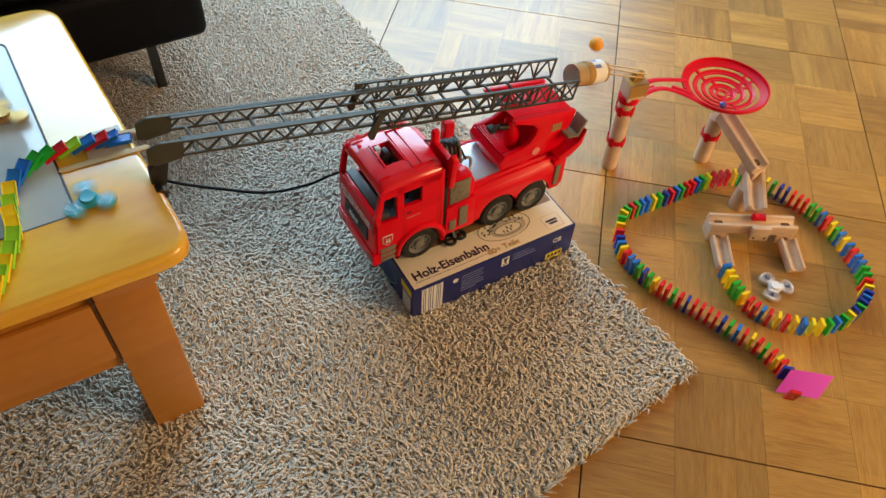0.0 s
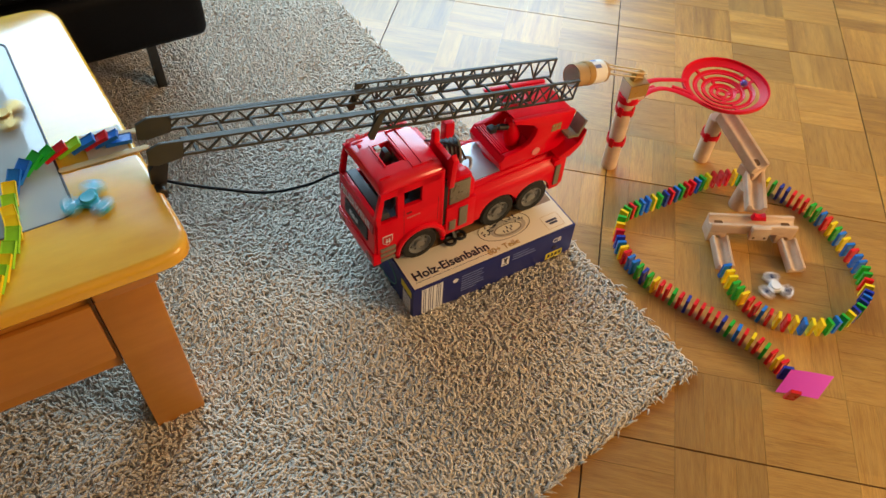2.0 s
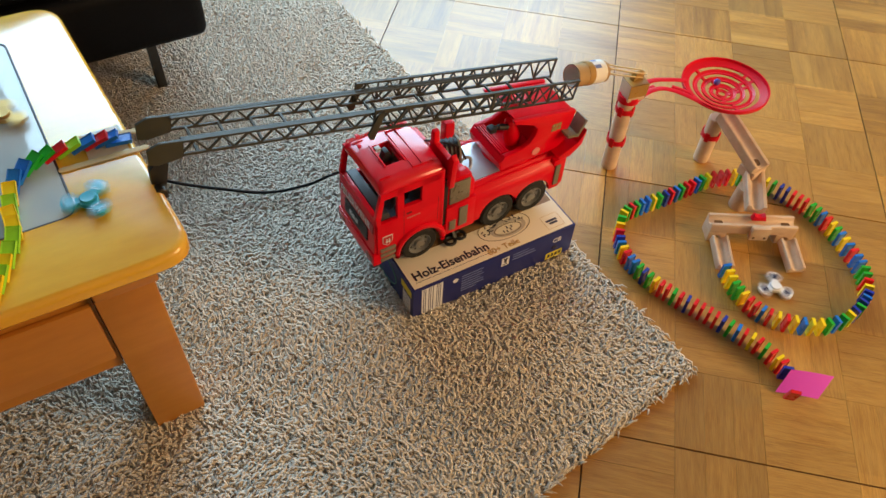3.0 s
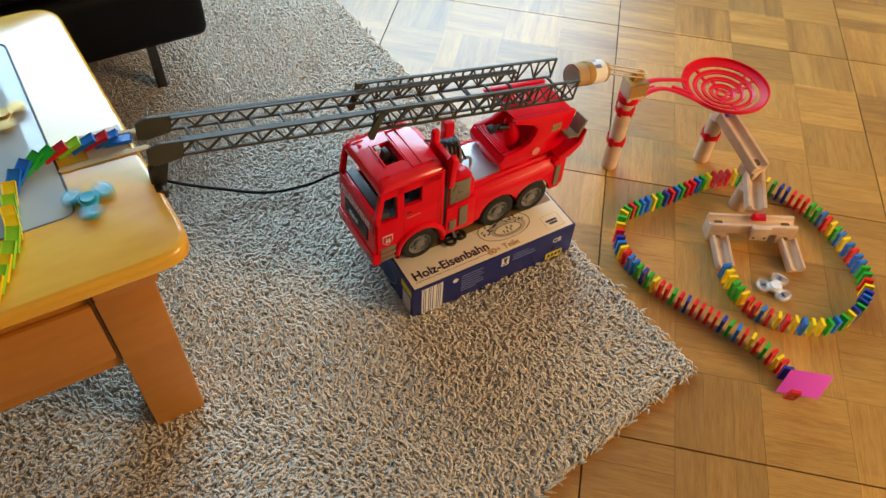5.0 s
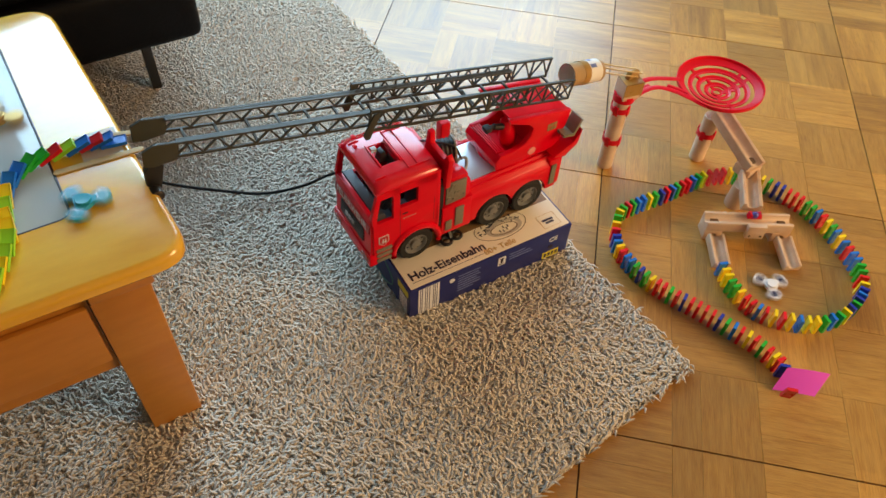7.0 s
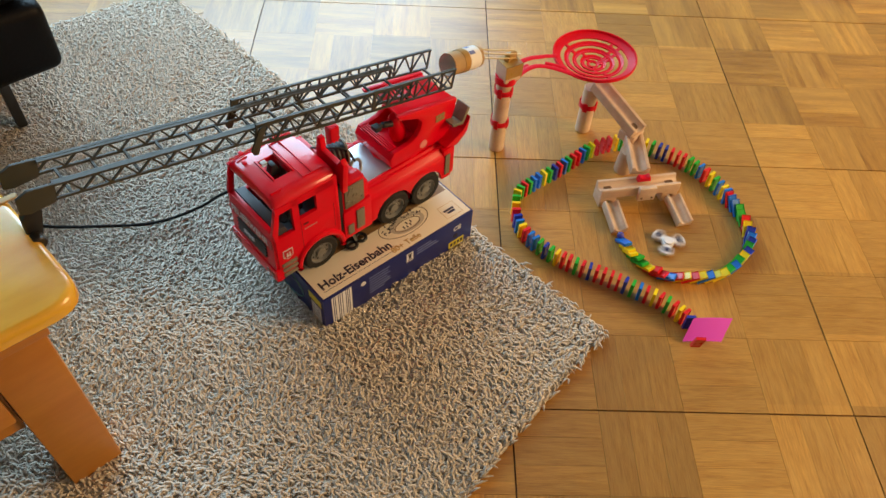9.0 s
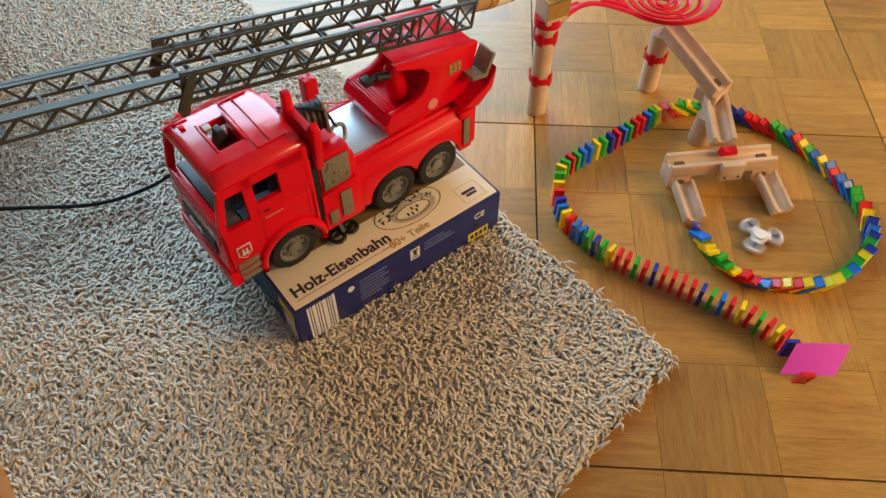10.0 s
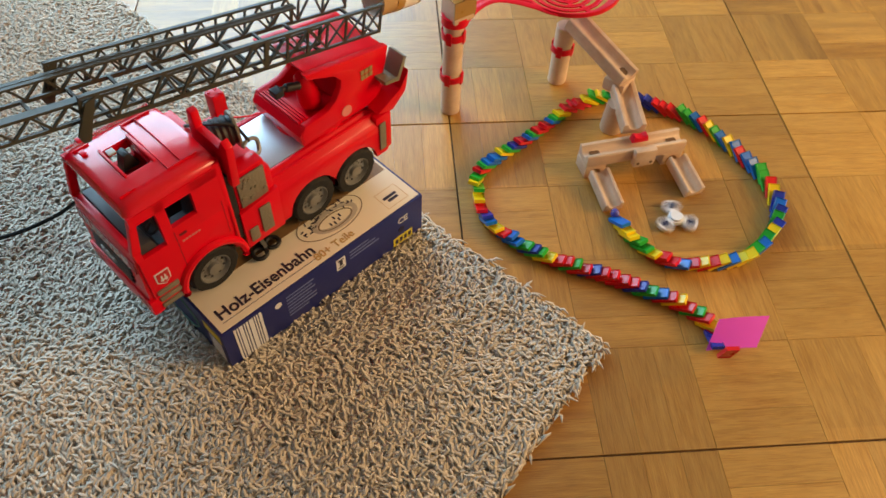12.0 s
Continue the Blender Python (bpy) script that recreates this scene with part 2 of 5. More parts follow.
def tube(bm, pts, r, sides=8, flat=1.0, closed=False):
    """A round cord through points."""
    pts = [Vector(p) for p in pts]
    n = len(pts)
    rings = []
    for i, p in enumerate(pts):
        t = (pts[(i + 1) % n] - pts[i - 1]) if closed else (pts[min(i + 1, n - 1)] - pts[max(i - 1, 0)])
        t.normalize()
        s = t.cross(Vector((0, 0, 1)))
        s = s.normalized() if s.length > 1e-4 else Vector((1, 0, 0))
        u = s.cross(t)
        rings.append([bm.verts.new(p + s * (r * math.cos(2 * math.pi * k / sides)) + u * (r * flat * math.sin(2 * math.pi * k / sides))) for k in range(sides)])
    faces = []
    for p, q in list(zip(rings, rings[1:])) + ([(rings[-1], rings[0])] if closed else []):
        for k in range(sides):
            faces.append(bm.faces.new((p[k], p[(k + 1) % sides], q[(k + 1) % sides], q[k])))
    if not closed:
        faces += [bm.faces.new(rings[0][::-1]), bm.faces.new(rings[-1])]
    bmesh.ops.recalc_face_normals(bm, faces=faces)
    return [v for r_ in rings for v in r_]


def curve_at(knots, values, u):
    """A smooth curve through values at the knots."""
    i = max(0, min(len(knots) - 2, sum(k <= u for k in knots) - 1))
    p1, p2 = Vector(values[i]), Vector(values[i + 1])
    p0 = Vector(values[i - 1]) if i > 0 else 2 * p1 - p2
    p3 = Vector(values[i + 2]) if i + 2 < len(values) else 2 * p2 - p1
    s = (u - knots[i]) / (knots[i + 1] - knots[i])
    return 0.5 * (2 * p1 + (p2 - p0) * s + (2 * p0 - 5 * p1 + 4 * p2 - p3) * s * s + (3 * p1 - p0 - 3 * p2 + p3) * s ** 3)


def smooth_path(pts, n):
    return [curve_at(list(range(len(pts))), pts, (len(pts) - 1) * i / (n - 1)) for i in range(n)]


def mesh_of(bm, material, smooth=False, name="mesh"):
    me = bpy.data.meshes.new(name)
    if smooth:
        for f in bm.faces:
            f.smooth = True
        for e in bm.edges:
            if len(e.link_faces) == 2 and e.calc_face_angle(0) > 0.6:
                e.smooth = False
    bm.to_mesh(me)
    bm.free()
    me.materials.append(material)
    return me


def part(name, bm, material, parent, label="", smooth=True):
    ob = new(name, mesh_of(bm, material, smooth, name))
    ob.parent = parent
    if label:
        ob["label"] = label
    return ob


def thing(name, bm, material, label, category, group="", kind="", m=None, smooth=True):
    ob = new(name, mesh_of(bm, material, smooth, name))
    if m is not None:
        ob.matrix_world = m
    return tagged(ob, label, category, group, kind)


def base(name, label, category, m=None, group=""):
    ob = new(name)
    ob.empty_display_size = 0.02
    if m is not None:
        ob.matrix_world = m
    return tagged(ob, label, category, group)


def lettering(text, size, material, parent, m, label="", name="lettering", thick=0.0003, bold=0.012):
    cu = bpy.data.curves.new(name, "FONT")
    cu.body, cu.size, cu.extrude, cu.offset = text, size, thick, size * bold
    tmp = bpy.data.objects.new("tmp_text", cu)
    scene.collection.objects.link(tmp)
    me = bpy.data.meshes.new_from_object(tmp.evaluated_get(bpy.context.evaluated_depsgraph_get()))
    bpy.data.objects.remove(tmp)
    me.materials.clear()
    me.materials.append(material)
    ob = new(name, me)
    ob.parent = parent
    ob.matrix_local = m
    if label:
        ob["label"] = label
    return ob


# ---- the room ----
X0, X1, Y0, Y1, H = -2.4, 3.4, -2.4, 2.6, 2.5


def structure(name, bm, material, label, category):
    return thing(name, bm, material, label, category, kind="structure", smooth=False)


def wall_with_opening(name, along, at, lo, hi, o0, o1, z0, z1, thick, label):
    """A wall along x or y with one opening that goes through it."""
    bm = bmesh.new()
    for a, b, c, d in ((lo, o0, 0, H), (o1, hi, 0, H), (o0, o1, 0, z0), (o0, o1, z1, H)):
        if b - a > 0.01 and d - c > 0.01:
            if along == "x":
                box(bm, a, b, at, at + thick, c, d)
            else:
                box(bm, at, at + thick, a, b, c, d)
    return structure(name, bm, WALL, label, "wall")


bm = bmesh.new()
box(bm, X0 - 0.2, X1 + 0.2, Y0 - 0.2, Y1 + 0.2, -0.2, -0.0028)
floor = structure("floor", bm, JOINT, "oak parquet floor laid in square panels", "floor")
bm = bmesh.new()
box(bm, X0 - 0.2, X1 + 0.2, Y0 - 0.2, Y1 + 0.2, H, H + 0.15)
structure("ceiling", bm, CEIL, "plain white painted room ceiling", "ceiling")
wall_with_opening("wall_north", "x", Y1, X0 - 0.2, X1 + 0.2, -0.80, 2.90, 0.90, 2.35, 0.2, "cream wall with a wide window")
# the opening here is added, out of view, to hold the warm fill
wall_with_opening("wall_south", "x", Y0 - 0.2, X0 - 0.2, X1 + 0.2, 1.65, 3.25, 0.85, 2.25, 0.2, "cream wall with an added opening for the warm fill")
bm = bmesh.new()
box(bm, X0 - 0.2, X0, Y0, Y1, 0, H)
structure("wall_west", bm, WALL, "plain cream painted room wall", "wall")
bm = bmesh.new()
box(bm, X1, X1 + 0.2, Y0, Y1, 0, H)
structure("wall_east", bm, WALL, "plain cream painted room wall", "wall")


def window_frame(name, a0, a1, z0, z1, m, bars):
    """A frame with upright bars, along x before m places it."""
    bm = bmesh.new()
    w = 0.06
    box(bm, a0, a1, 0, 0.06, z0, z0 + w, m)
    box(bm, a0, a1, 0, 0.06, z1 - w, z1, m)
    for i in range(bars + 1):
        x = a0 + (a1 - a0 - w) * i / bars
        box(bm, x, x + w, 0.002, 0.058, z0 + w, z1 - w, m)
    return structure(name, bm, FRAME_WHITE, "white window frame with upright bars", "window")


window_frame("window_1", -0.80, 2.90, 0.90, 2.35, pose(0, Y1 + 0.10, 0), 3)
# second frame is added too, round the opening of the warm fill
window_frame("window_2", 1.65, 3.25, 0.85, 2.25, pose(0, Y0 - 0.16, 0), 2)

# ---- the shaggy rug ----
RUG = [Vector(p) for p in ((0.415, -0.340), (0.305, 1.225), (-1.25, 1.25), (-1.25, -0.62))]


def in_rug(x, y, grow=0.0):
    inside = np.ones_like(x, dtype=bool)
    for i in range(4):
        a, b = RUG[i], RUG[(i + 1) % 4]
        d = (b - a).normalized()
        inside &= ((x - a.x) * -d.y + (y - a.y) * d.x) > -grow
    return inside


def yarn_mesh(count, seed):
    """Curled yarn ends, each a bent three-sided cord."""
    rng = np.random.default_rng(seed)
    x = rng.uniform(-1.0, 0.44, count * 2)
    y = rng.uniform(-0.62, 1.26, count * 2)
    keep = in_rug(x, y, 0.004) & ~((x > 0.01) & (x < 0.36) & (y > 0.01) & (y < 0.225)) & ~((x < -0.35) & (y > 1.1))
    x, y = x[keep], y[keep]
    n = len(x)
    lean = 2.2 + 1.3 * np.sin(x * 7 + 2 * np.sin(y * 5)) + rng.normal(0, 0.8, n)
    length = rng.uniform(0.013, 0.025, n)
    rise = rng.uniform(0.0055, 0.0155, n)
    bend = rng.normal(0, 0.18, n)
    rings = 3
    verts = np.zeros((n, rings, 3, 3))
    for k in range(rings):
        s = k / (rings - 1)
        ang = lean + bend * s
        px = x + np.cos(ang) * length * s
        py = y + np.sin(ang) * length * s
        pz = 0.004 + rise * np.sin(np.pi * min(1, s * 0.72)) + 0.002 * rng.random(n)
        rad = 0.0022 * (0.8, 1.0, 0.3)[k]
        for c in range(3):
            f = 2 * np.pi * c / 3 + 0.5
            verts[:, k, c, 0] = px - np.sin(ang) * rad * 1.25 * np.cos(f)
            verts[:, k, c, 1] = py + np.cos(ang) * rad * 1.25 * np.cos(f)
            verts[:, k, c, 2] = pz + rad * 0.8 * np.sin(f)
    quads = []
    for k in range(rings - 1):
        for c in range(3):
            d = (c + 1) % 3
            quads.append((k * 3 + c, k * 3 + d, k * 3 + 3 + d, k * 3 + 3 + c))
    quads = np.array(quads)
    faces = (np.arange(n)[:, None, None] * (rings * 3) + quads[None]).reshape(-1, 4)
    me = bpy.data.meshes.new("rug_yarn")
    v = verts.reshape(-1, 3)
    me.vertices.add(len(v))
    me.vertices.foreach_set("co", v.ravel())
    me.loops.add(faces.size)
    me.loops.foreach_set("vertex_index", faces.ravel().astype(np.int32))
    me.polygons.add(len(faces))
    me.polygons.foreach_set("loop_start", np.arange(0, faces.size, 4, dtype=np.int32))
    me.polygons.foreach_set("use_smooth", np.ones(len(faces), dtype=bool))
    me.update()
    me.materials.append(YARN)
    return me


bm = bmesh.new()
low = [bm.verts.new((p.x, p.y, 0.0006)) for p in RUG]
top = [bm.verts.new((p.x, p.y, 0.0090)) for p in RUG]
bm.faces.new(low[::-1])
bm.faces.new(top)
for i in range(4):
    bm.faces.new((low[i], low[(i + 1) % 4], top[(i + 1) % 4], top[i]))
bmesh.ops.recalc_face_normals(bm, faces=bm.faces)
rug = thing("rug", bm, RUG_BACK, "grey beige long-pile shaggy rug on parquet", "rug", smooth=False)
pile = new("yarn", yarn_mesh(120000, 5))
pile.parent = rug
tagged(pile, "grey beige curled yarn pile", kind="stuff")

# ---- the black sofa ----
def make_sofa():
    sofa = base("sofa", "black leather sofa on thin dark metal legs", "sofa")
    bm = bmesh.new()
    box(bm, -1.35, -0.085, 0.875, 1.72, 0.135, 0.30, bevel=0.03, segs=4)
    part("seat_base", bm, LEATHER, sofa)
    bm = bmesh.new()
    box(bm, -1.33, -0.10, 0.885, 1.70, 0.303, 0.42, bevel=0.04, segs=4)
    part("seat_cushion", bm, LEATHER, sofa)
    # out of view; made high to block window light from the rug
    bm = bmesh.new()
    box(bm, -1.33, -0.10, 1.50, 1.74, 0.425, 0.88, bevel=0.05, segs=4)
    part("unseen_backrest", bm, LEATHER, sofa)
    for x, y in ((-0.222, 0.905), (-1.2, 0.905), (-0.222, 1.62), (-1.2, 1.62)):
        bm = bmesh.new()
        box(bm, x - 0.011, x + 0.011, y - 0.011, y + 0.011, 0.004, 0.137, bevel=0.002)
        part("leg", bm, METAL_DARK, sofa, "thin dark metal leg")


make_sofa()

# ---- the coffee table ----
TOP = 0.430


def make_table():
    table = base("coffee_table", "honey-coloured wooden coffee table with inset glass and drawer", "coffee table")
    # rounded top with an opening for the glass
    outer = [(-0.343, -0.012), (-0.392, 0.66), (-1.15, 0.66), (-1.15, -0.012)]
    inner = [(-0.468, 0.118), (-0.488, 0.575), (-1.04, 0.575), (-1.04, 0.108)]

    def rounded(pts, r, k=6):
        out = []
        n = len(pts)
        for i in range(n):
            p, a, b = Vector(pts[i]), Vector(pts[i - 1]), Vector(pts[(i + 1) % n])
            da, db = (a - p).normalized(), (b - p).normalized()
            for j in range(k + 1):
                s = j / k
                out.append(p + da * r * (1 - s) ** 2 + db * r * s ** 2)
        return out

    def slab(o, i, z0, z1, round_edge):
        bm = bmesh.new()
        n = len(o)
        c = sum(o, Vector((0, 0))) / n
        loops = []
        prof = [(0.0, z0)] if not round_edge else []
        steps = 5
        for s in range(steps + 1):
            a = math.pi / 2 * s / steps
            prof.append((round_edge * (1 - math.cos(a)), z1 - round_edge + round_edge * math.sin(a)))
        prof = [(0.006, z0), (0.0, z0 + 0.006)] + prof[0:]
        for inset, z in prof:
            loops.append([bm.verts.new((*(p - (p - c).normalized() * inset), z)) for p in o])
        loops.append([bm.verts.new((*p, z1)) for p in i])
        loops.append([bm.verts.new((*p, z0)) for p in i])
        loops.append(loops[0])
        for p, q in zip(loops, loops[1:]):
            for k in range(n):
                bm.faces.new((p[k], p[(k + 1) % n], q[(k + 1) % n], q[k]))
        bmesh.ops.recalc_face_normals(bm, faces=bm.faces)
        return bm

    part("tabletop", slab(rounded(outer, 0.05), rounded(inner, 0.02), 0.400, TOP, 0.013), TABLE_WOOD, table, "honey-coloured top with rounded corner")
    bm = bmesh.new()
    glass = rounded([(x + (0.001 if x < -0.7 else -0.001), y + (-0.001 if y > 0.3 else 0.001)) for x, y in inner], 0.02)
    lo = [bm.verts.new((*p, TOP - 0.009)) for p in glass]
    hi = [bm.verts.new((*p, TOP - 0.001)) for p in glass]
    bm.faces.new(lo[::-1])
    bm.faces.new(hi)
    for k in range(len(lo)):
        bm.faces.new((lo[k], lo[(k + 1) % len(lo)], hi[(k + 1) % len(lo)], hi[k]))
    bmesh.ops.recalc_face_normals(bm, faces=bm.faces)
    part("glass_panel", bm, GLASS, table, "inset clear glass panel", smooth=False)
    bm = bmesh.new()
    tube(bm, [(*p, TOP - 0.001) for p in glass], 0.0022, 6, 0.7, closed=True)
    part("glass_seal", bm, METAL_DARK, table, "thin dark seal round the glass")
    bm = bmesh.new()
    box(bm, -1.06, -0.45, 0.09, 0.60, 0.25, 0.262)
    part("lower_shelf", bm, PAPER_WHITE, table, "pale shelf below the glass", smooth=False)
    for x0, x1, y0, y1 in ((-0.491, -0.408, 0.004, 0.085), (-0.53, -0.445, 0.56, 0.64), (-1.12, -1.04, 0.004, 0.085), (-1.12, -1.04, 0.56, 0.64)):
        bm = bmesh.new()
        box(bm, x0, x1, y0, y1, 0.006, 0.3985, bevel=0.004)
        part("leg", bm, SHADED_ALDER, table)
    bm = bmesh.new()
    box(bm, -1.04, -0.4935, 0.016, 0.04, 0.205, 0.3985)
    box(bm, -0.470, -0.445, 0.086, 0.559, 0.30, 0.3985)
    part("apron", bm, SHADED_ALDER, table, smooth=False)
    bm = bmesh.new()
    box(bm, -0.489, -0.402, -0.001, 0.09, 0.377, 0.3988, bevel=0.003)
    part("leg_collar", bm, SHADED_ALDER, table)
    # proud strip, its dark brown painting the shade inside the leg's groove
    bm = bmesh.new()
    box(bm, -0.4916, -0.4074, 0.0034, 0.0856, 0.3735, 0.3765)
    part("groove_shade", bm, plain("groove_shade_brown", (0.10, 0.035, 0.008), 0.7), table, "dark strip painting the groove's shade below the collar", smooth=False)
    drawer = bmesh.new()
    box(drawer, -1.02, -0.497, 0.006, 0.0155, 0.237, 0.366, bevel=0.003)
    part("drawer_front", drawer, SHADED_ALDER, table, "flat drawer front")


make_table()

# ---- the cardboard box ----
BZ = 0.098


def make_box():
    carton = base("toy_box", "blue and cream cardboard toy box on the rug", "box", pose(0, 0, 0))
    bm = bmesh.new()
    box(bm, 0.0, 0.37, 0.0, 0.235, 0.008, BZ - 0.0012, bevel=0.0015)
    part("carton", bm, BOX_BLUE, carton, "deep blue printed carton")
    bm = bmesh.new()
    box(bm, 0.004, 0.366, 0.004, 0.231, BZ - 0.0011, BZ, bevel=0.0004)
    part("lid_print", bm, BOX_CREAM, carton, "cream printed lid")
    z = BZ + 0.0003
    lettering("Holz-Eisenbahn", 0.0268, INK, carton, pose(0.014, 0.021, z, 0, 0, 1.0), "dark lettering", "lid_title", bold=0.02)
    lettering("80+ Teile", 0.0185, GOLD_INK, carton, pose(0.172, 0.0095, z, 0, 0, 1.0), "ochre lettering", "lid_subtitle")
    bm = bmesh.new()
    box(bm, 0.014, 0.185, 0.0150, 0.0156, BZ, BZ + 0.0004)
    part("title_rule", bm, INK, carton, smooth=False)
    # printed photograph under the lorry and the oval track drawing
    bm = bmesh.new()
    box(bm, 0.075, 0.362, 0.078, 0.228, BZ, BZ + 0.0003)
    part("lid_photo", bm, PHOTO, carton, "brown printed picture", smooth=False)
    bm = bmesh.new()
    ring = [(0.236 + 0.058 * math.cos(a), 0.060 + 0.030 * math.sin(a), BZ + 0.0004) for a in np.linspace(0, 2 * math.pi, 40)[:-1]]
    tube(bm, ring, 0.0007, 4, 0.5, closed=True)
    ring = [(0.240 + 0.030 * math.cos(a), 0.052 + 0.013 * math.sin(a), BZ + 0.0004) for a in np.linspace(0, 2 * math.pi, 30)[:-1]]
    tube(bm, ring, 0.0011, 4, 0.3, closed=True)
    part("track_drawing", bm, plain("brown_line_print", (0.25, 0.19, 0.12), 0.5), carton, "printed oval with a railway drawing")
    bm = bmesh.new()
    band = [(0.242 + 0.036 * math.cos(a), 0.055 + 0.0165 * math.sin(a), BZ + 0.0003) for a in np.linspace(0, 2 * math.pi, 34)[:-1]]
    tube(bm, band, 0.0042, 4, 0.05, closed=True)
    part("printed_track", bm, plain("grey_track_print", (0.55, 0.50, 0.42), 0.5), carton, "pale grey printed track loop")
    rng = random.Random(3)
    bm = bmesh.new()
    for _ in range(40):
        a, r = rng.uniform(0.2, 3.3), rng.uniform(0.45, 0.92)
        x, y = 0.236 + 0.055 * r * math.cos(a), 0.058 + 0.028 * r * math.sin(a)
        box(bm, -0.003, 0.003, -0.001, 0.001, 0, 0.0005, pose(x, y, BZ, 0, 0, rng.uniform(0, 180)))
    for x, y in ((0.229, 0.049), (0.236, 0.047), (0.245, 0.049), (0.24, 0.056), (0.25, 0.055)):
        box(bm, x - 0.0012, x + 0.0012, y - 0.003, y + 0.003, BZ + 0.0001, BZ + 0.0006)
    part("drawing_details", bm, INK, carton, smooth=False)
    bm = bmesh.new()
    for i, (a, b) in enumerate(((0.318, 0.343), (0.322, 0.341))):
        box(bm, a, b, 0.029 - i * 0.007, 0.034 - i * 0.007, BZ, BZ + 0.0004)
    part("test_mark", bm, INK, carton, "small printed test mark", smooth=False)
    bm = bmesh.new()
    box(bm, 0.312, 0.352, 0.012, 0.0125, BZ, BZ + 0.0004)
    box(bm, 0.312, 0.352, 0.046, 0.0465, BZ, BZ + 0.0004)
    box(bm, 0.312, 0.3125, 0.0126, 0.0459, BZ, BZ + 0.0004)
    box(bm, 0.3515, 0.352, 0.0126, 0.0459, BZ, BZ + 0.0004)
    part("mark_frame", bm, GOLD_INK, carton, smooth=False)
    # the long side
    lettering("CE", 0.017, PALE_INK, carton, pose(0.318, -0.0004, 0.066, 90, 0, 0), "white mark", "side_mark")
    bm = bmesh.new()
    x = 0.018
    for w in (3, 2, 5, 2, 3, 6, 2, 2, 4):
        box(bm, x, x + w * 0.0011, -0.0006, 0.0, 0.014, 0.092)
        x += w * 0.0011 + 0.0017
    part("pale_stripes", bm, PALE_INK, carton, "pale upright stripes", smooth=False)
    for x, lines in ((0.105, 7), (0.222, 3)):
        bm = bmesh.new()
        for i in range(lines):
            box(bm, x, x + rng.uniform(0.035, 0.057), -0.0005, 0.0, 0.081 - i * 0.0075, 0.0833 - i * 0.0075)
        tagged(part("small_print", bm, FAINT_INK, carton, "lines of small pale print", smooth=False), kind="stuff")
    bm = bmesh.new()
    box(bm, 0.196, 0.213, -0.0006, 0.0, 0.060, 0.084)
    part("side_label", bm, PALE_INK, carton, "small white square mark", smooth=False)
    bm = bmesh.new()
    for a, b, c, d in ((0.199, 0.210, 0.063, 0.0655), (0.2015, 0.2075, 0.068, 0.0785), (0.199, 0.210, 0.079, 0.0815)):
        box(bm, a, b, -0.0009, -0.0005, c, d)
    part("label_glyph", bm, INK, carton, smooth=False)
    bm = bmesh.new()
    lathe(bm, [(0, 0.0006), (0.0058, 0.0006), (0.0058, 0)], 20, pose(0.091, 0, 0.078, 90, 0, 0))
    part("round_mark", bm, PALE_INK, carton, smooth=False)
    bm = bmesh.new()
    box(bm, 0.308, 0.348, -0.0006, 0.0, 0.018, 0.036)
    part("yellow_label", bm, YELLOW_INK, carton, "yellow printed label", smooth=False)
    bm = bmesh.new()
    for i in range(4):
        box(bm, 0.312 + i * 0.009, 0.318 + i * 0.009, -0.0009, -0.0005, 0.022, 0.032)
    lathe(bm, [(0, 0.0007), (0.006, 0.0007), (0.006, 0)], 16, pose(0.325, 0, 0.05, 90, 0, 0))
    part("label_marks", bm, INK, carton, smooth=False)
    # the short side
    bm = bmesh.new()
    y = 0.012
    for w in (4, 2, 3, 5, 2, 3):
        box(bm, -0.0006, 0.0, y, y + w * 0.0011, 0.014, 0.062)
        y += w * 0.0011 + 0.0017
    part("end_stripes", bm, PALE_INK, carton, smooth=False)
    bm = bmesh.new()
    box(bm, -0.0006, 0.0, 0.008, 0.048, 0.068, 0.086)
    part("end_label", bm, YELLOW_INK, carton, "yellow printed label", smooth=False)
    bm = bmesh.new()
    ring = [(-0.0004, 0.125 + 0.055 * math.cos(a), 0.05 + 0.032 * math.sin(a)) for a in np.linspace(0, 2 * math.pi, 40)[:-1]]
    tube(bm, ring, 0.0016, 4, 1.0, closed=True)
    part("end_drawing", bm, plain("green_print", (0.10, 0.25, 0.22), 0.5), carton, smooth=False)


make_box()


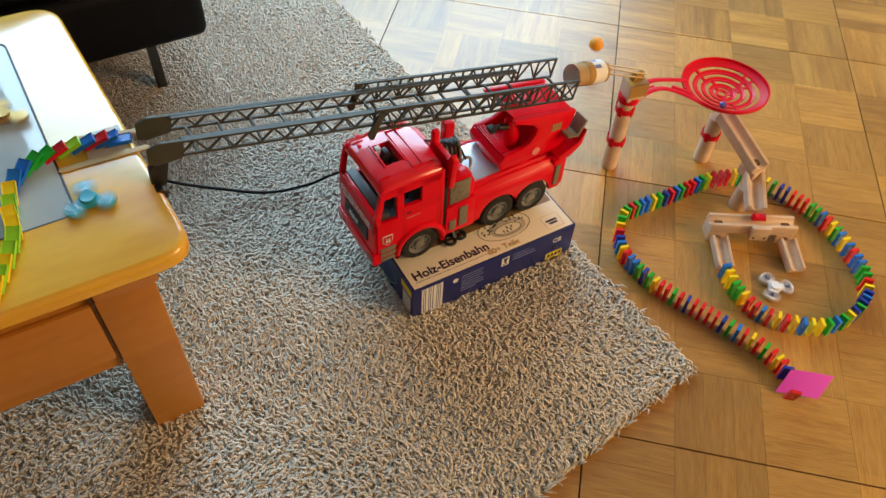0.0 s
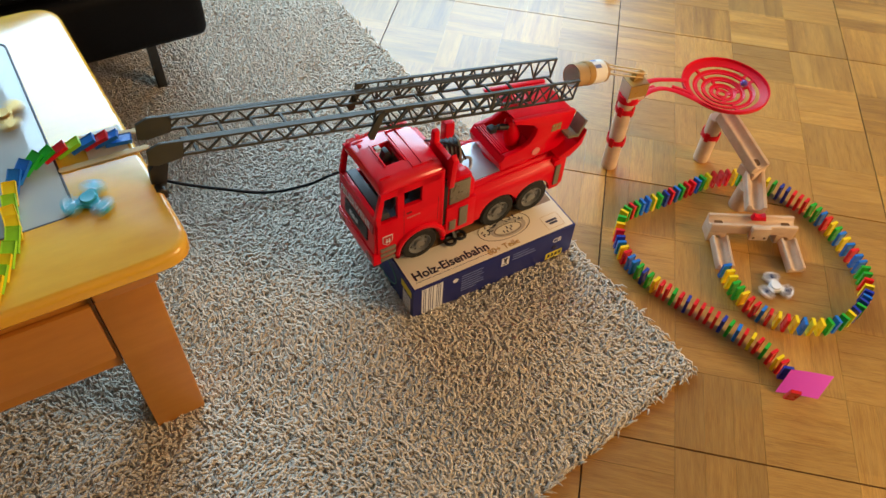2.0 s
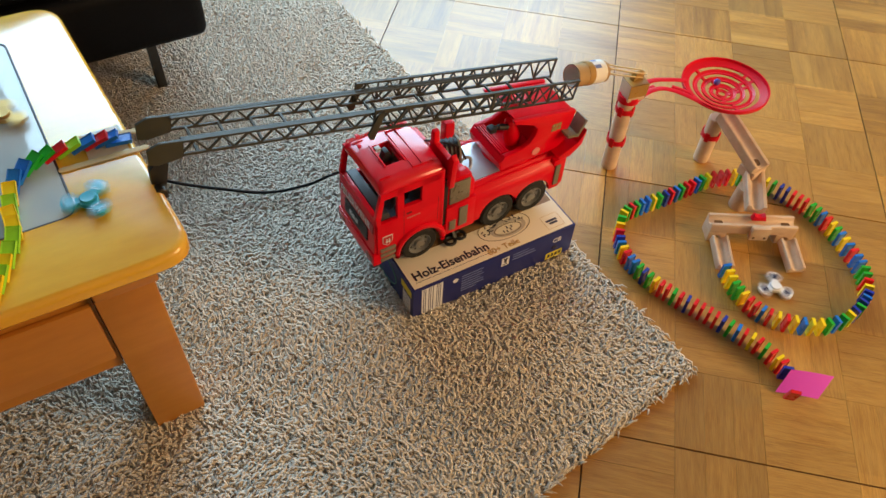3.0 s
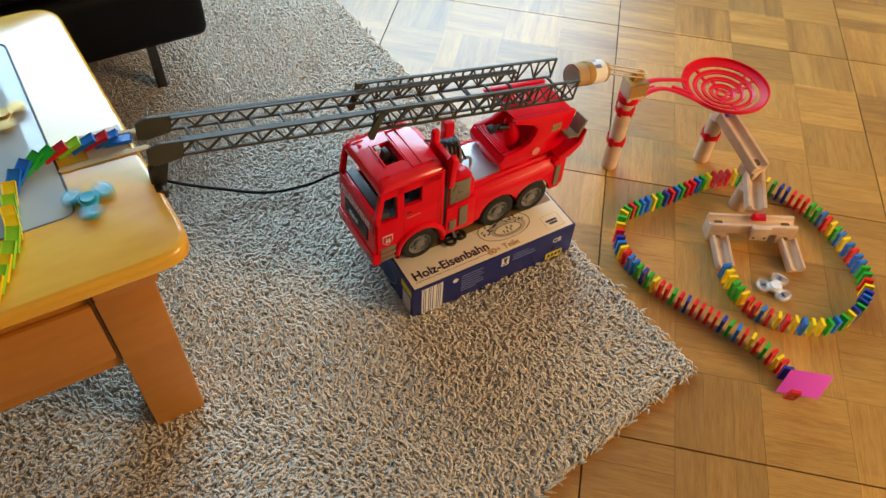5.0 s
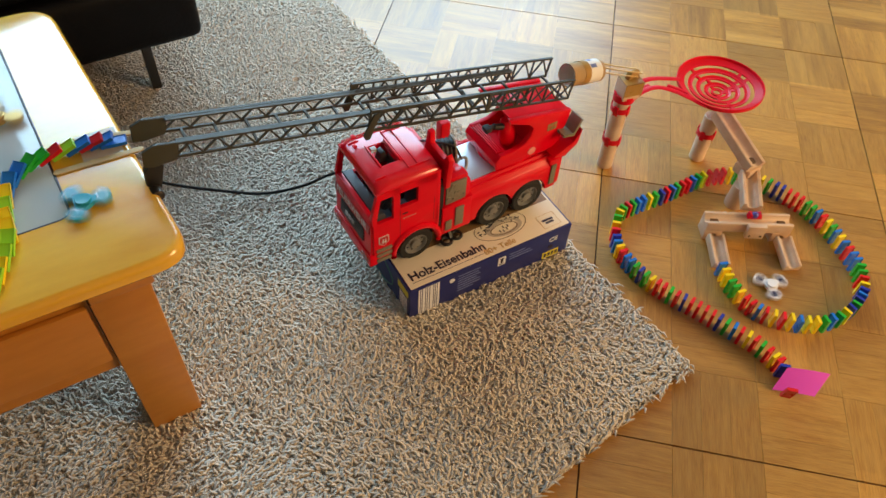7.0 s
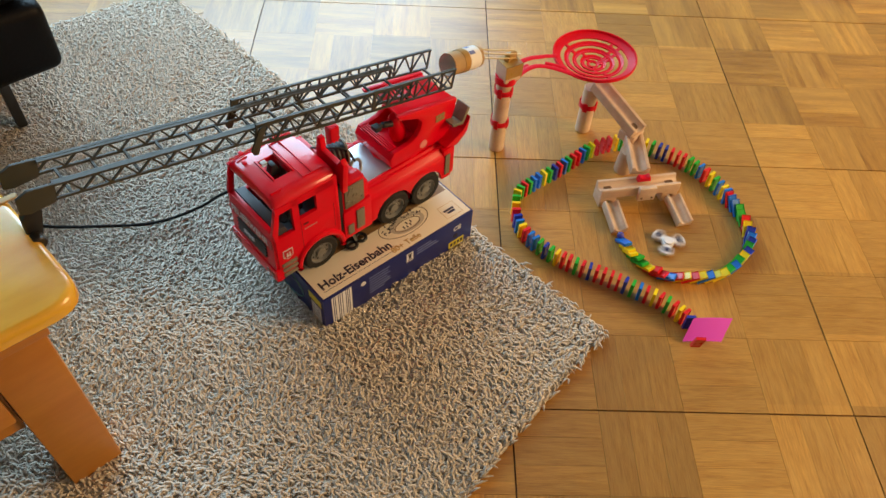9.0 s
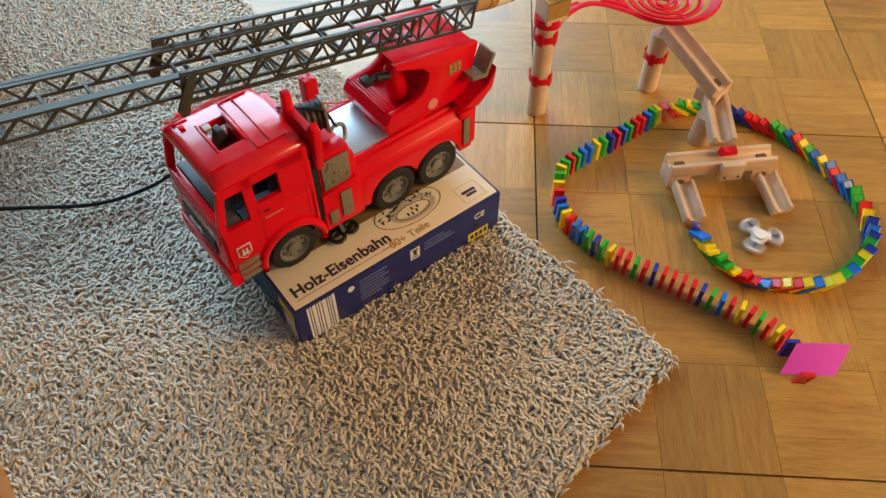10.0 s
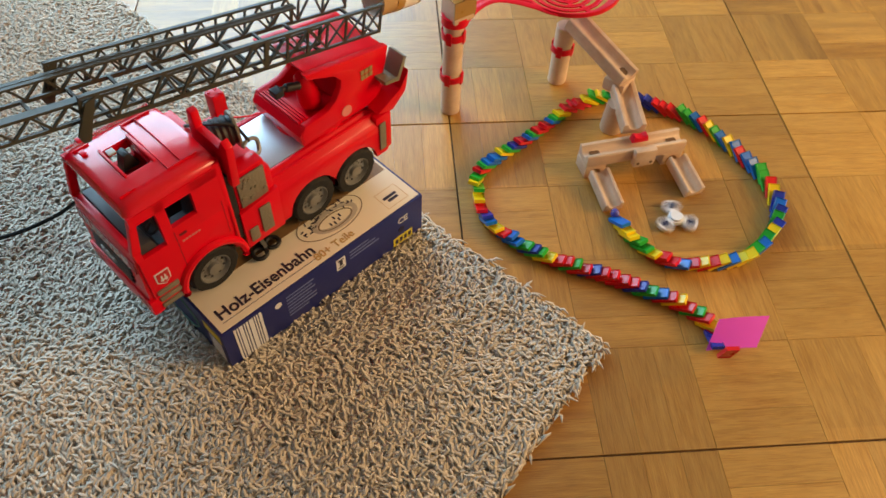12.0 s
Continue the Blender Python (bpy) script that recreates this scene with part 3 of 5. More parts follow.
# ---- the toy fire engine ----
def make_wheel(truck, x, y, out):
    """A tyre with a rim; out is -1 for the near side, 1 for the far side."""
    m = pose(x, y, 0.039, 90 * out, 0, 0)
    bm = bmesh.new()
    w = 0.013
    lathe(bm, [(0.024, -w), (0.034, -w), (0.0375, -w + 0.0025), (0.039, -w + 0.006), (0.039, w - 0.006), (0.0375, w - 0.0025), (0.034, w), (0.024, w)], 56, None, closed=True)
    for i, v in enumerate(list(bm.verts)):
        if v.co.xy.length > 0.037 and (i % 56) % 4 < 2:
            v.co.xy *= 0.965
    bmesh.ops.transform(bm, matrix=m, verts=bm.verts)
    tyre = part("wheel", bm, RUBBER, truck, "black treaded tyre with grey rim")
    bm = bmesh.new()
    lathe(bm, [(0.0242, -w + 0.002), (0.0242, w - 0.001), (0.0225, w - 0.0005), (0.020, w - 0.006), (0.010, w - 0.006), (0.009, w - 0.001), (0.004, w), (0, w)], 32, m)
    for i in range(8):
        a = 45 * i
        lathe(bm, [(0.0016, w - 0.008), (0.0016, w - 0.0045), (0, w - 0.0045)], 8, m @ pose(0.0135 * math.cos(radians(a)), 0.0135 * math.sin(radians(a)), 0))
    rim = part("rim", bm, RIM, tyre, "grey rim")
    # flat dark discs paint the shade of the rim's holes
    bm = bmesh.new()
    for i in range(8):
        a = 45 * i + 22.5
        lathe(bm, [(0.0022, w - 0.0062), (0.0022, w - 0.0056), (0, w - 0.0056)], 8, m @ pose(0.0165 * math.cos(radians(a)), 0.0165 * math.sin(radians(a)), 0))
    part("rim_hole_shade", bm, DARK_PLASTIC, tyre)


def arch_panel(x0, x1, z0, z1, arches, r):
    """Outline of a side panel with round wheel arches cut into its lower edge."""
    out = [(x0, z1), (x0, z0)]
    for cx in arches:
        zc = 0.039
        a0 = math.asin(max(-1, min(1, (z0 - zc) / r)))
        for i in range(13):
            a = math.pi - a0 - (math.pi - 2 * a0) * i / 12
            out.append((cx + r * math.cos(a), zc + r * math.sin(a)))
    out += [(x1, z0), (x1, z1)]
    return out


SEAM = plain("seam_dark_red", (0.15, 0.004, 0.006), 0.6)


def make_truck():
    truck = base("toy_fire_engine", "red plastic toy fire engine with grey ladder on the box", "toy truck", pose(0.047, 0.141, BZ + 0.0005, 0, 0, 1.4))
    W = 0.073
    # chassis
    bm = bmesh.new()
    box(bm, -0.075, 0.315, -0.028, 0.028, 0.03, 0.055, bevel=0.003)
    for x in (0.0, 0.175, 0.256):
        box(bm, x - 0.005, x + 0.005, -0.05, 0.05, 0.034, 0.044)
    box(bm, 0.06, 0.14, -0.062, 0.062, 0.022, 0.05, bevel=0.004)
    part("chassis", bm, DARK_PLASTIC, truck, "dark chassis")
    for x in (0.0, 0.175, 0.256):
        for s in (-1, 1):
            make_wheel(truck, x, s * 0.0605, -s)
    # cab: lower body, pillars, roof with a hatch
    bm = bmesh.new()
    for s in (-1, 1):
        prism(bm, arch_panel(-0.088, 0.047, 0.034, 0.136, (0.0,), 0.046), 0.008, pose(0, s * (W - 0.004), 0), bevel=0.0015)
        # raised fender lip
        lip = [(0.0 + 0.049 * math.cos(a), s * (W + 0.001), 0.039 + 0.049 * math.sin(a)) for a in np.linspace(-0.15, math.pi + 0.15, 22)]
        tube(bm, lip, 0.0058, 8)
    prism(bm, [(-0.094, 0.030), (-0.094, 0.060), (-0.0905, 0.150), (-0.080, 0.150), (-0.080, 0.030)], 2 * W - 0.006, bevel=0.003)
    box(bm, -0.098, -0.080, -W - 0.001, W + 0.001, 0.028, 0.058, bevel=0.005)
    part("cab_body", bm, RED, truck, "red cab body with round wheel arches")
    bm = bmesh.new()
    box(bm, 0.037, 0.049, -W, W, 0.05, 0.212, bevel=0.004)
    for s in (-1, 1):
        y0, y1 = (s * W, s * (W - 0.007)) if s < 0 else (s * (W - 0.007), s * W)
        prism(bm, [(-0.091, 0.149), (-0.078, 0.206), (-0.069, 0.206), (-0.079, 0.149)], 0.008, pose(0, s * (W - 0.0045), 0), bevel=0.001)
        box(bm, -0.047, -0.034, y0, y1, 0.135, 0.207)
        box(bm, 0.002, 0.040, y0, y1, 0.135, 0.207)
        box(bm, -0.079, 0.040, y0, y1, 0.193, 0.2085)
        box(bm, -0.036, 0.004, y0, y1, 0.135, 0.156)
        box(bm, -0.089, -0.080, y0, y1, 0.135, 0.152)
    part("window_frame", bm, RED, truck, "red window pillars")
    # roof
    bm = bmesh.new()
    hx0, hx1, hy0, hy1 = -0.045, -0.012, -0.026, 0.026
    rx0, rx1, ry = -0.079, 0.047, W - 0.001
    z0, z1 = 0.2065, 0.2235
    grid_x = [rx0, rx0 + 0.004, rx0 + 0.012, hx0, hx1, rx1 - 0.008, rx1]
    drop_x = [0.013, 0.005, 0.001, 0, 0, 0.0005, 0.004]
    grid_y = [-ry, -ry + 0.004, -ry + 0.012, -ry + 0.022, hy0, hy1, 0.036, 0.046, 0.056, 0.064, ry]
    drop_y = [0.015, 0.0075, 0.0028, 0.0006, 0, 0, 0, 0, 0, 0.001, 0.010]

    def rz(i, j):
        return max(z0 + 0.001, z1 - drop_x[i] - drop_y[j] - 2.2 * max(0.0, grid_y[j] - 0.014) ** 2)

    verts = [[bm.verts.new((x, y, rz(i, j))) for j, y in enumerate(grid_y)] for i, x in enumerate(grid_x)]
    for i in range(6):
        for j in range(10):
            if not (i == 3 and j == 4):
                bm.faces.new((verts[i][j], verts[i + 1][j], verts[i + 1][j + 1], verts[i][j + 1]))
    out = bmesh.ops.extrude_face_region(bm, geom=bm.faces[:])
    for v in (g for g in out["geom"] if isinstance(g, bmesh.types.BMVert)):
        v.co.z = min(v.co.z - 0.007, z0 + 0.002)
    bmesh.ops.recalc_face_normals(bm, faces=bm.faces)
    bmesh.ops.bevel(bm, geom=[e for e in bm.edges if len(e.link_faces) == 2 and e.calc_face_angle(0) > 0.9], offset=0.0015, segments=2, affect="EDGES")
    part("roof", bm, RED_GLOSS, truck, "red roof with an open hatch")
    bm = bmesh.new()
    for x0, x1, y0, y1 in ((-0.070, -0.049, -0.052, -0.051), (-0.070, -0.049, 0.051, 0.052), (-0.004, 0.034, -0.052, -0.0505), (-0.004, 0.034, 0.0505, 0.052), (-0.006, -0.0045, -0.052, 0.052), (0.012, 0.0135, -0.05, 0.05)):
        box(bm, x0, x1, y0, y1, 0.2185, 0.2247 - 1.6 * max(0.0, y0 - 0.014) ** 2, bevel=0.0004, segs=1)
    box(bm, -0.049, -0.0455, -0.030, 0.030, 0.2225, 0.2262, bevel=0.001)
    box(bm, -0.0115, -0.008, -0.030, 0.030, 0.2225, 0.2262, bevel=0.001)
    for x, y in ((-0.066, 0.035), (-0.058, 0.058)):
        box(bm, x, x + 0.007, y, y + 0.009, 0.2225, 0.2255, bevel=0.001)
    for i in range(40):
        box(bm, -0.074 + i * 0.0029, -0.0725 + i * 0.0029, 0.0655, 0.068, 0.2155, 0.2195)
    part("roof_ribs", bm, RED, truck)
    bm = bmesh.new()
    prism(bm, [(-0.040, 0.205), (-0.034, 0.228), (-0.026, 0.230), (-0.016, 0.205)], 0.016, pose(0, 0.004, 0), bevel=0.003)
    part("hatch_lining", bm, DARK_PLASTIC, truck, "black hatch insert")
    bm = bmesh.new()
    box(bm, -0.044, -0.034, 0.010, 0.020, 0.2262, 0.2285, bevel=0.001)
    part("hatch_latch", bm, plain("pale_latch", (0.5, 0.5, 0.48), 0.4), truck, "small pale latch")
    # inside of the cab
    bm = bmesh.new()
    box(bm, -0.079, 0.036, -0.064, 0.064, 0.05, 0.095)
    prism(bm, [(-0.079, 0.10), (-0.079, 0.150), (-0.060, 0.148), (-0.050, 0.12), (-0.050, 0.095)], 0.128, bevel=0.002)
    for y in (-0.036, 0.036):
        prism(bm, [(-0.025, 0.095), (-0.025, 0.112), (0.005, 0.110), (0.012, 0.178), (0.024, 0.178), (0.022, 0.095)], 0.042, pose(0, y, 0), bevel=0.004)
    part("interior", bm, plain("cab_interior", (0.045, 0.05, 0.06), 0.5), truck, "dark grey dashboard and seats")
    bm = bmesh.new()
    ring = [(0.016 * math.cos(a), 0.016 * math.sin(a), 0) for a in np.linspace(0, 2 * math.pi, 26)[:-1]]
    v = tube(bm, ring, 0.0016, 6, closed=True)
    v += box(bm, -0.015, 0.015, -0.001, 0.001, -0.001, 0.001)
    v += box(bm, -0.001, 0.001, -0.015, 0.0, -0.001, 0.001)
    bmesh.ops.transform(bm, matrix=pose(-0.044, -0.036, 0.148, 0, -55, 0), verts=v)
    part("steering_wheel", bm, DARK_PLASTIC, truck)
    # front: grille, band with lettering, lamps, crest
    bm = bmesh.new()
    prism(bm, [(-0.0965, 0.074), (-0.0935, 0.106), (-0.0905, 0.106), (-0.0905, 0.074)], 0.086, bevel=0.001)
    for i in range(4):
        box(bm, -0.0962 + i * 0.0006, -0.090, -0.046, 0.046, 0.076 + i * 0.008, 0.079 + i * 0.008)
    part("grille", bm, DARK_PLASTIC, truck, "black grille")
    bm = bmesh.new()
    prism(bm, [(-0.0942, 0.112), (-0.0926, 0.132), (-0.0905, 0.132), (-0.0905, 0.112)], 0.132)
    part("name_band", bm, plain("crimson_band", (0.5, 0.01, 0.015), 0.35), truck, smooth=False)
    m = Matrix.Translation((-0.0945, 0.060, 0.1155)) @ Matrix(((0, 0, -1, 0), (-1, 0, 0, 0), (0, 1, 0, 0), (0, 0, 0, 1))) @ pose(0, 0, 0, -5, 0, 0)
    lettering("FEUERWEHR", 0.0205, PALE_INK, truck, m, "white lettering", "front_lettering")
    bm = bmesh.new()
    for i, w in enumerate((5, 5, 5)):
        box(bm, -0.0975, -0.0955, 0.013 - i * 0.012, 0.021 - i * 0.012, 0.087, 0.096)
    part("front_badge", bm, plain("badge_silver", (0.6, 0.6, 0.6), 0.3, 0.6), truck, smooth=False)
    for s in (-1, 1):
        bm = bmesh.new()
        box(bm, -0.0995, -0.090, s * 0.055 - 0.013, s * 0.055 + 0.013, 0.036, 0.049, bevel=0.003)
        part("headlight", bm, plain("lamp_plastic", (0.35, 0.10, 0.08), 0.2), truck, "dull headlight")
        bm = bmesh.new()
        for i in range(3):
            y0, y1 = sorted((s * (W - 0.004), s * (W + 0.003)))
            box(bm, -0.083, -0.052, y0, y1, 0.036 + i * 0.013, 0.044 + i * 0.013, bevel=0.0012)
        part("cab_steps", bm, TREAD, truck, "olive grey entry steps")
        bm = bmesh.new()
        prism(bm, [(-0.010, 0.013), (0.010, 0.013), (0.010, -0.004), (0, -0.012), (-0.010, -0.004)], 0.0012, pose(-0.068, s * (W + 0.0006), 0.088))
        crest = part("door_crest", bm, PALE_INK, truck, "white bordered crest", smooth=False)
        bm = bmesh.new()
        prism(bm, [(-0.0085, 0.0115), (0.0085, 0.0115), (0.0085, -0.003), (0, -0.010), (-0.0085, -0.003)], 0.0012, pose(-0.068, s * (W + 0.0012), 0.088))
        part("crest_field", bm, plain("crest_red", (0.5, 0.01, 0.015), 0.4), crest, smooth=False)
        bm = bmesh.new()
        for dx in (-0.0035, 0.0015):
            box(bm, -0.068 + dx, -0.0658 + dx, s * (W + 0.0024) - 0.0003, s * (W + 0.0024) + 0.0003, 0.084, 0.095)
        box(bm, -0.073, -0.063, s * (W + 0.0024) - 0.0003, s * (W + 0.0024) + 0.0003, 0.086, 0.0885)
        part("crest_charge", bm, PALE_INK, crest, smooth=False)
        bm = bmesh.new()
        for i in range(6):
            box(bm, -0.028 + i * 0.0046, -0.0248 + i * 0.0046, s * (W + 0.0004) - 0.0003, s * (W + 0.0004) + 0.0003, 0.125, 0.1278)
        part("door_lettering", bm, plain("faded_red_print", (0.62, 0.25, 0.2), 0.4), truck, smooth=False)
        for x0, x1, z0, z1 in ((-0.0345, -0.0338, 0.06, 0.15), (0.0355, 0.0362, 0.09, 0.15)):
            bm = bmesh.new()
            box(bm, x0, x1, s * W - 0.0003, s * W + 0.0003, z0, z1)
            part("door_seam", bm, SEAM, truck, smooth=False)
        bm = bmesh.new()
        box(bm, -0.029, -0.019, s * W - 0.001, s * W + 0.001, 0.137, 0.1405)
        part("door_handle", bm, SEAM, truck, smooth=False)
    # black gap, fin rack behind the cab, light box
    bm = bmesh.new()
    box(bm, 0.0492, 0.058, -0.069, 0.069, 0.06, 0.180)
    part("cab_gap", bm, DARK_PLASTIC, truck, smooth=False)
    bm = bmesh.new()
    prism(bm, [(-0.062, 0.170), (-0.062, 0.243), (-0.052, 0.250), (-0.044, 0.232), (0.000, 0.228), (0.004, 0.252), (0.014, 0.252), (0.018, 0.170)], 0.011, pose(0.060, 0.002, 0, 0, -6, 90), bevel=0.002)
    box(bm, 0.050, 0.066, -0.060, 0.062, 0.168, 0.198, bevel=0.003)
    part("cab_rack", bm, RED, truck, "red rack with upright horns")
    bm = bmesh.new()
    box(bm, 0.111, 0.130, 0.030, 0.050, 0.120, 0.206, bevel=0.002)
    post = part("light_post", bm, RED, truck, "red post with lamp panel")
    bm = bmesh.new()
    for dx, dy in ((0.004, 0.004), (0.014, 0.004), (0.004, 0.015), (0.014, 0.015)):
        lathe(bm, [(0.0025, 0.2055), (0.0025, 0.2072), (0, 0.2072)], 10, pose(0.111 + dx, 0.030 + dy, 0))
    part("lamp_studs", bm, RED, post)
    # equipment block with tread plates
    bm = bmesh.new()
    box(bm, 0.060, 0.118, -0.066, 0.066, 0.050, 0.150, bevel=0.003)
    box(bm, 0.060, 0.112, -0.064, -0.040, 0.149, 0.166, bevel=0.003)
    part("equipment_block", bm, RED, truck)
    bm = bmesh.new()
    box(bm, 0.064, 0.107, -0.0685, -0.0655, 0.108, 0.160, bevel=0.001)
    plate = part("tread_plate", bm, TREAD, truck, "olive grey patterned plate")
    bm = bmesh.new()
    rng = random.Random(8)
    for _ in range(12):
        x, z = rng.uniform(0.068, 0.103), rng.uniform(0.113, 0.155)
        lathe(bm, [(0.0032, 0), (0.0028, 0.0014), (0, 0.0016)], 10, pose(x, -0.0685, z, 90, 0, 0))
    part("plate_fittings", bm, TREAD, plate)
    # hose reel
    reel_m = pose(0.090, -0.012, 0.190, 0, 90, -14)
    bm = bmesh.new()
    lathe(bm, [(0, -0.018), (0.019, -0.018), (0.021, -0.015), (0.0195, -0.0115), (0.0215, -0.008), (0.0195, -0.004), (0.0215, 0.0), (0.0195, 0.004), (0.0215, 0.008), (0.0195, 0.0115), (0.020, 0.015), (0, 0.015)], 28, reel_m)
    part("hose_reel", bm, DARK_PLASTIC, truck, "black wound hose on a reel")
    bm = bmesh.new()
    lathe(bm, [(0.005, 0.0152), (0.0245, 0.0152), (0.0245, 0.0185), (0.005, 0.0185)], 28, reel_m, closed=True)
    part("reel_disc", bm, TREAD, truck, "olive grey reel disc")
    bm = bmesh.new()
    lathe(bm, [(0.024, -0.0215), (0.024, -0.0185), (0.004, -0.0185), (0.004, -0.0215)], 28, reel_m, closed=True)
    part("reel_disc", bm, TREAD, truck, "olive grey reel disc")
    bm = bmesh.new()
    tube(bm, smooth_path([(0.060, 0.02, 0.200), (0.075, -0.015, 0.216), (0.100, -0.030, 0.208), (0.112, -0.038, 0.178)], 18), 0.0022, 7)
    part("hose_end", bm, DARK_PLASTIC, truck)
    bm = bmesh.new()
    tube(bm, smooth_path([(0.100, -0.040, 0.176), (0.112, -0.036, 0.180), (0.124, -0.036, 0.172), (0.118, -0.046, 0.160), (0.104, -0.048, 0.164)], 16), 0.0030, 7)
    part("hose_nozzle", bm, RIM, truck, "grey nozzle")
    # side body with arches, deck, rear
    for s in (-1, 1):
        bm = bmesh.new()
        prism(bm, arch_panel(0.118, 0.322, 0.040, 0.0985, (0.175, 0.256), 0.0425), 0.010, pose(0, s * (W - 0.005), 0), bevel=0.0015)
        prism(bm, [(s * 0.047, 0.092), (s * 0.0728, 0.092), (s * 0.0728, 0.0995), (s * 0.068, 0.107), (s * 0.052, 0.1215), (s * 0.047, 0.1215)], 0.206, pose(0.219, 0, 0, 0, 0, 90), bevel=0.0012)
        prism(bm, [(0.056, 0.034), (0.056, 0.105), (0.120, 0.112), (0.120, 0.034)], 0.010, pose(0, s * (W - 0.005), 0), bevel=0.0015)
        part("side_panel", bm, RED, truck, "red side panel with two wheel arches")
    bm = bmesh.new()
    box(bm, 0.118, 0.322, -0.060, 0.060, 0.080, 0.118, bevel=0.003)
    box(bm, 0.300, 0.330, -W, W, 0.045, 0.116, bevel=0.004)
    part("rear_body", bm, RED, truck, "red rear body")
    bm = bmesh.new()
    box(bm, 0.119, 0.300, -0.046, 0.046, 0.1185, 0.1215, bevel=0.0006)
    part("deck", bm, SILVER, truck, "silver grey deck plate")
    for s in (-1, 1):
        y0, y1 = sorted((s * (W + 0.0005), s * (W + 0.003)))
        for x0, x1, z0, z1 in ((0.083, 0.101, 0.048, 0.098), (0.304, 0.316, 0.052, 0.104), (0.062, 0.076, 0.045, 0.070)):
            bm = bmesh.new()
            box(bm, x0, x1, y0, y1, z0, z1, bevel=0.0012)
            part("side_plate", bm, TREAD, truck, "olive grey side plate")
    bm = bmesh.new()
    ring1 = [(0.095 + 0.010 * math.cos(a), -0.066 + 0.010 * math.sin(a), 0.006) for a in np.linspace(0, 2 * math.pi, 18)[:-1]]
    ring2 = [(0.070 + 0.010 * math.cos(a), -0.070 + 0.010 * math.sin(a), 0.006) for a in np.linspace(0, 2 * math.pi, 18)[:-1]]
    for r in (ring1, ring2):
        tube(bm, r, 0.0035, 6, closed=True)
    bar(bm, (0.079, -0.069, 0.006), (0.086, -0.068, 0.006), 0.005)
    bar(bm, (0.082, -0.068, 0.006), (0.080, -0.050, 0.030), 0.006)
    part("coupling", bm, DARK_PLASTIC, truck, "black coupling rings")
    # turntable and ladder cradle
    bm = bmesh.new()
    lathe(bm, [(0, 0.1215), (0.052, 0.1215), (0.052, 0.128), (0, 0.128)], 36, pose(0.235, 0, 0))
    prism(bm, [(0.184, 0.126), (0.179, 0.148), (0.187, 0.158), (0.208, 0.160), (0.213, 0.147), (0.335, 0.149), (0.318, 0.128)], 0.107, bevel=0.004)
    part("turntable", bm, RED, truck, "red turntable housing")
    bm = bmesh.new()
    for s in (-1, 1):
        prism(bm, [(0.186, 0.130), (0.182, 0.148), (0.190, 0.161), (0.212, 0.162), (0.230, 0.164), (0.245, 0.172), (0.255, 0.187), (0.258, 0.202),
                   (0.248, 0.214), (0.226, 0.224), (0.204, 0.233), (0.200, 0.242), (0.345, 0.214), (0.340, 0.188), (0.332, 0.164), (0.320, 0.132)],
              0.011, pose(0, s * 0.049, 0), bevel=0.0025)
    prism(bm, [(0.262, 0.150), (0.262, 0.204), (0.212, 0.229), (0.208, 0.238), (0.343, 0.212), (0.332, 0.150)], 0.086, bevel=0.002)
    part("ladder_cradle", bm, RED, truck, "red cradle arms curving up under the ladder")
    bm = bmesh.new()
    lathe(bm, [(0, -0.026), (0.016, -0.026), (0.017, -0.014), (0.013, 0.014), (0.011, 0.026), (0.008, 0.03), (0, 0.03)], 24, pose(0.228, -0.014, 0.180, 0, -12, 0))
    part("drive_drum", bm, RED, truck)
    bm = bmesh.new()
    lathe(bm, [(0, 0), (0.006, 0), (0.006, 0.022), (0.0035, 0.024), (0.0035, 0.034), (0, 0.034)], 12, pose(0.212, -0.020, 0.200, 0, -70, 0))
    box(bm, 0.170, 0.184, -0.028, -0.012, 0.204, 0.214, bevel=0.002)
    part("water_monitor", bm, DARK_PLASTIC, truck, "black water nozzle")
    bm = bmesh.new()
    for i in range(4):
        box(bm, 0.188 + i * 0.0045, 0.1905 + i * 0.0045, -0.042, 0.042, 0.159, 0.1632)
    part("vent_ribs", bm, RED, truck)
    bm = bmesh.new()
    lathe(bm, [(0, 0), (0.009, 0), (0.009, 0.0012), (0, 0.0012)], 20, pose(0.262, -0.0545, 0.146, 90, 0, 0))
    part("round_badge", bm, plain("pale_red_badge", (0.75, 0.25, 0.22), 0.4), truck)
    bm = bmesh.new()
    for i in range(3):
        for j in range(2):
            box(bm, 0.292 + i * 0.0075, 0.298 + i * 0.0075, -0.0558, -0.0546, 0.182 + j * 0.009, 0.189 + j * 0.009)
    part("unit_marking", bm, plain("olive_print", (0.35, 0.25, 0.10), 0.5), truck, "olive block markings", smooth=False)
    # operator's seat and its bracket
    bm = bmesh.new()
    prism(bm, [(0.300, 0.128), (0.345, 0.150), (0.362, 0.176), (0.356, 0.142), (0.330, 0.120)], 0.040, pose(0, -0.058, 0), bevel=0.002)
    part("seat_bracket", bm, RED, truck)
    bm = bmesh.new()
    prism(bm, [(0.318, 0.176), (0.342, 0.170), (0.356, 0.200), (0.361, 0.198), (0.346, 0.163), (0.318, 0.170)], 0.030, pose(0, -0.060, 0), bevel=0.0008)
    for y in (-0.075, -0.045):
        prism(bm, [(0.318, 0.176), (0.342, 0.172), (0.344, 0.166), (0.320, 0.170)], 0.002, pose(0, y, 0))
    part("operator_seat", bm, TREAD, truck, "olive grey operator seat")
    bm = bmesh.new()
    tube(bm, [(0.125, 0.030, 0.165), (0.150, 0.020, 0.158), (0.175, 0.012, 0.156)], 0.0012, 6)
    part("red_cord", bm, RED, truck)
    return truck


truck = make_truck()


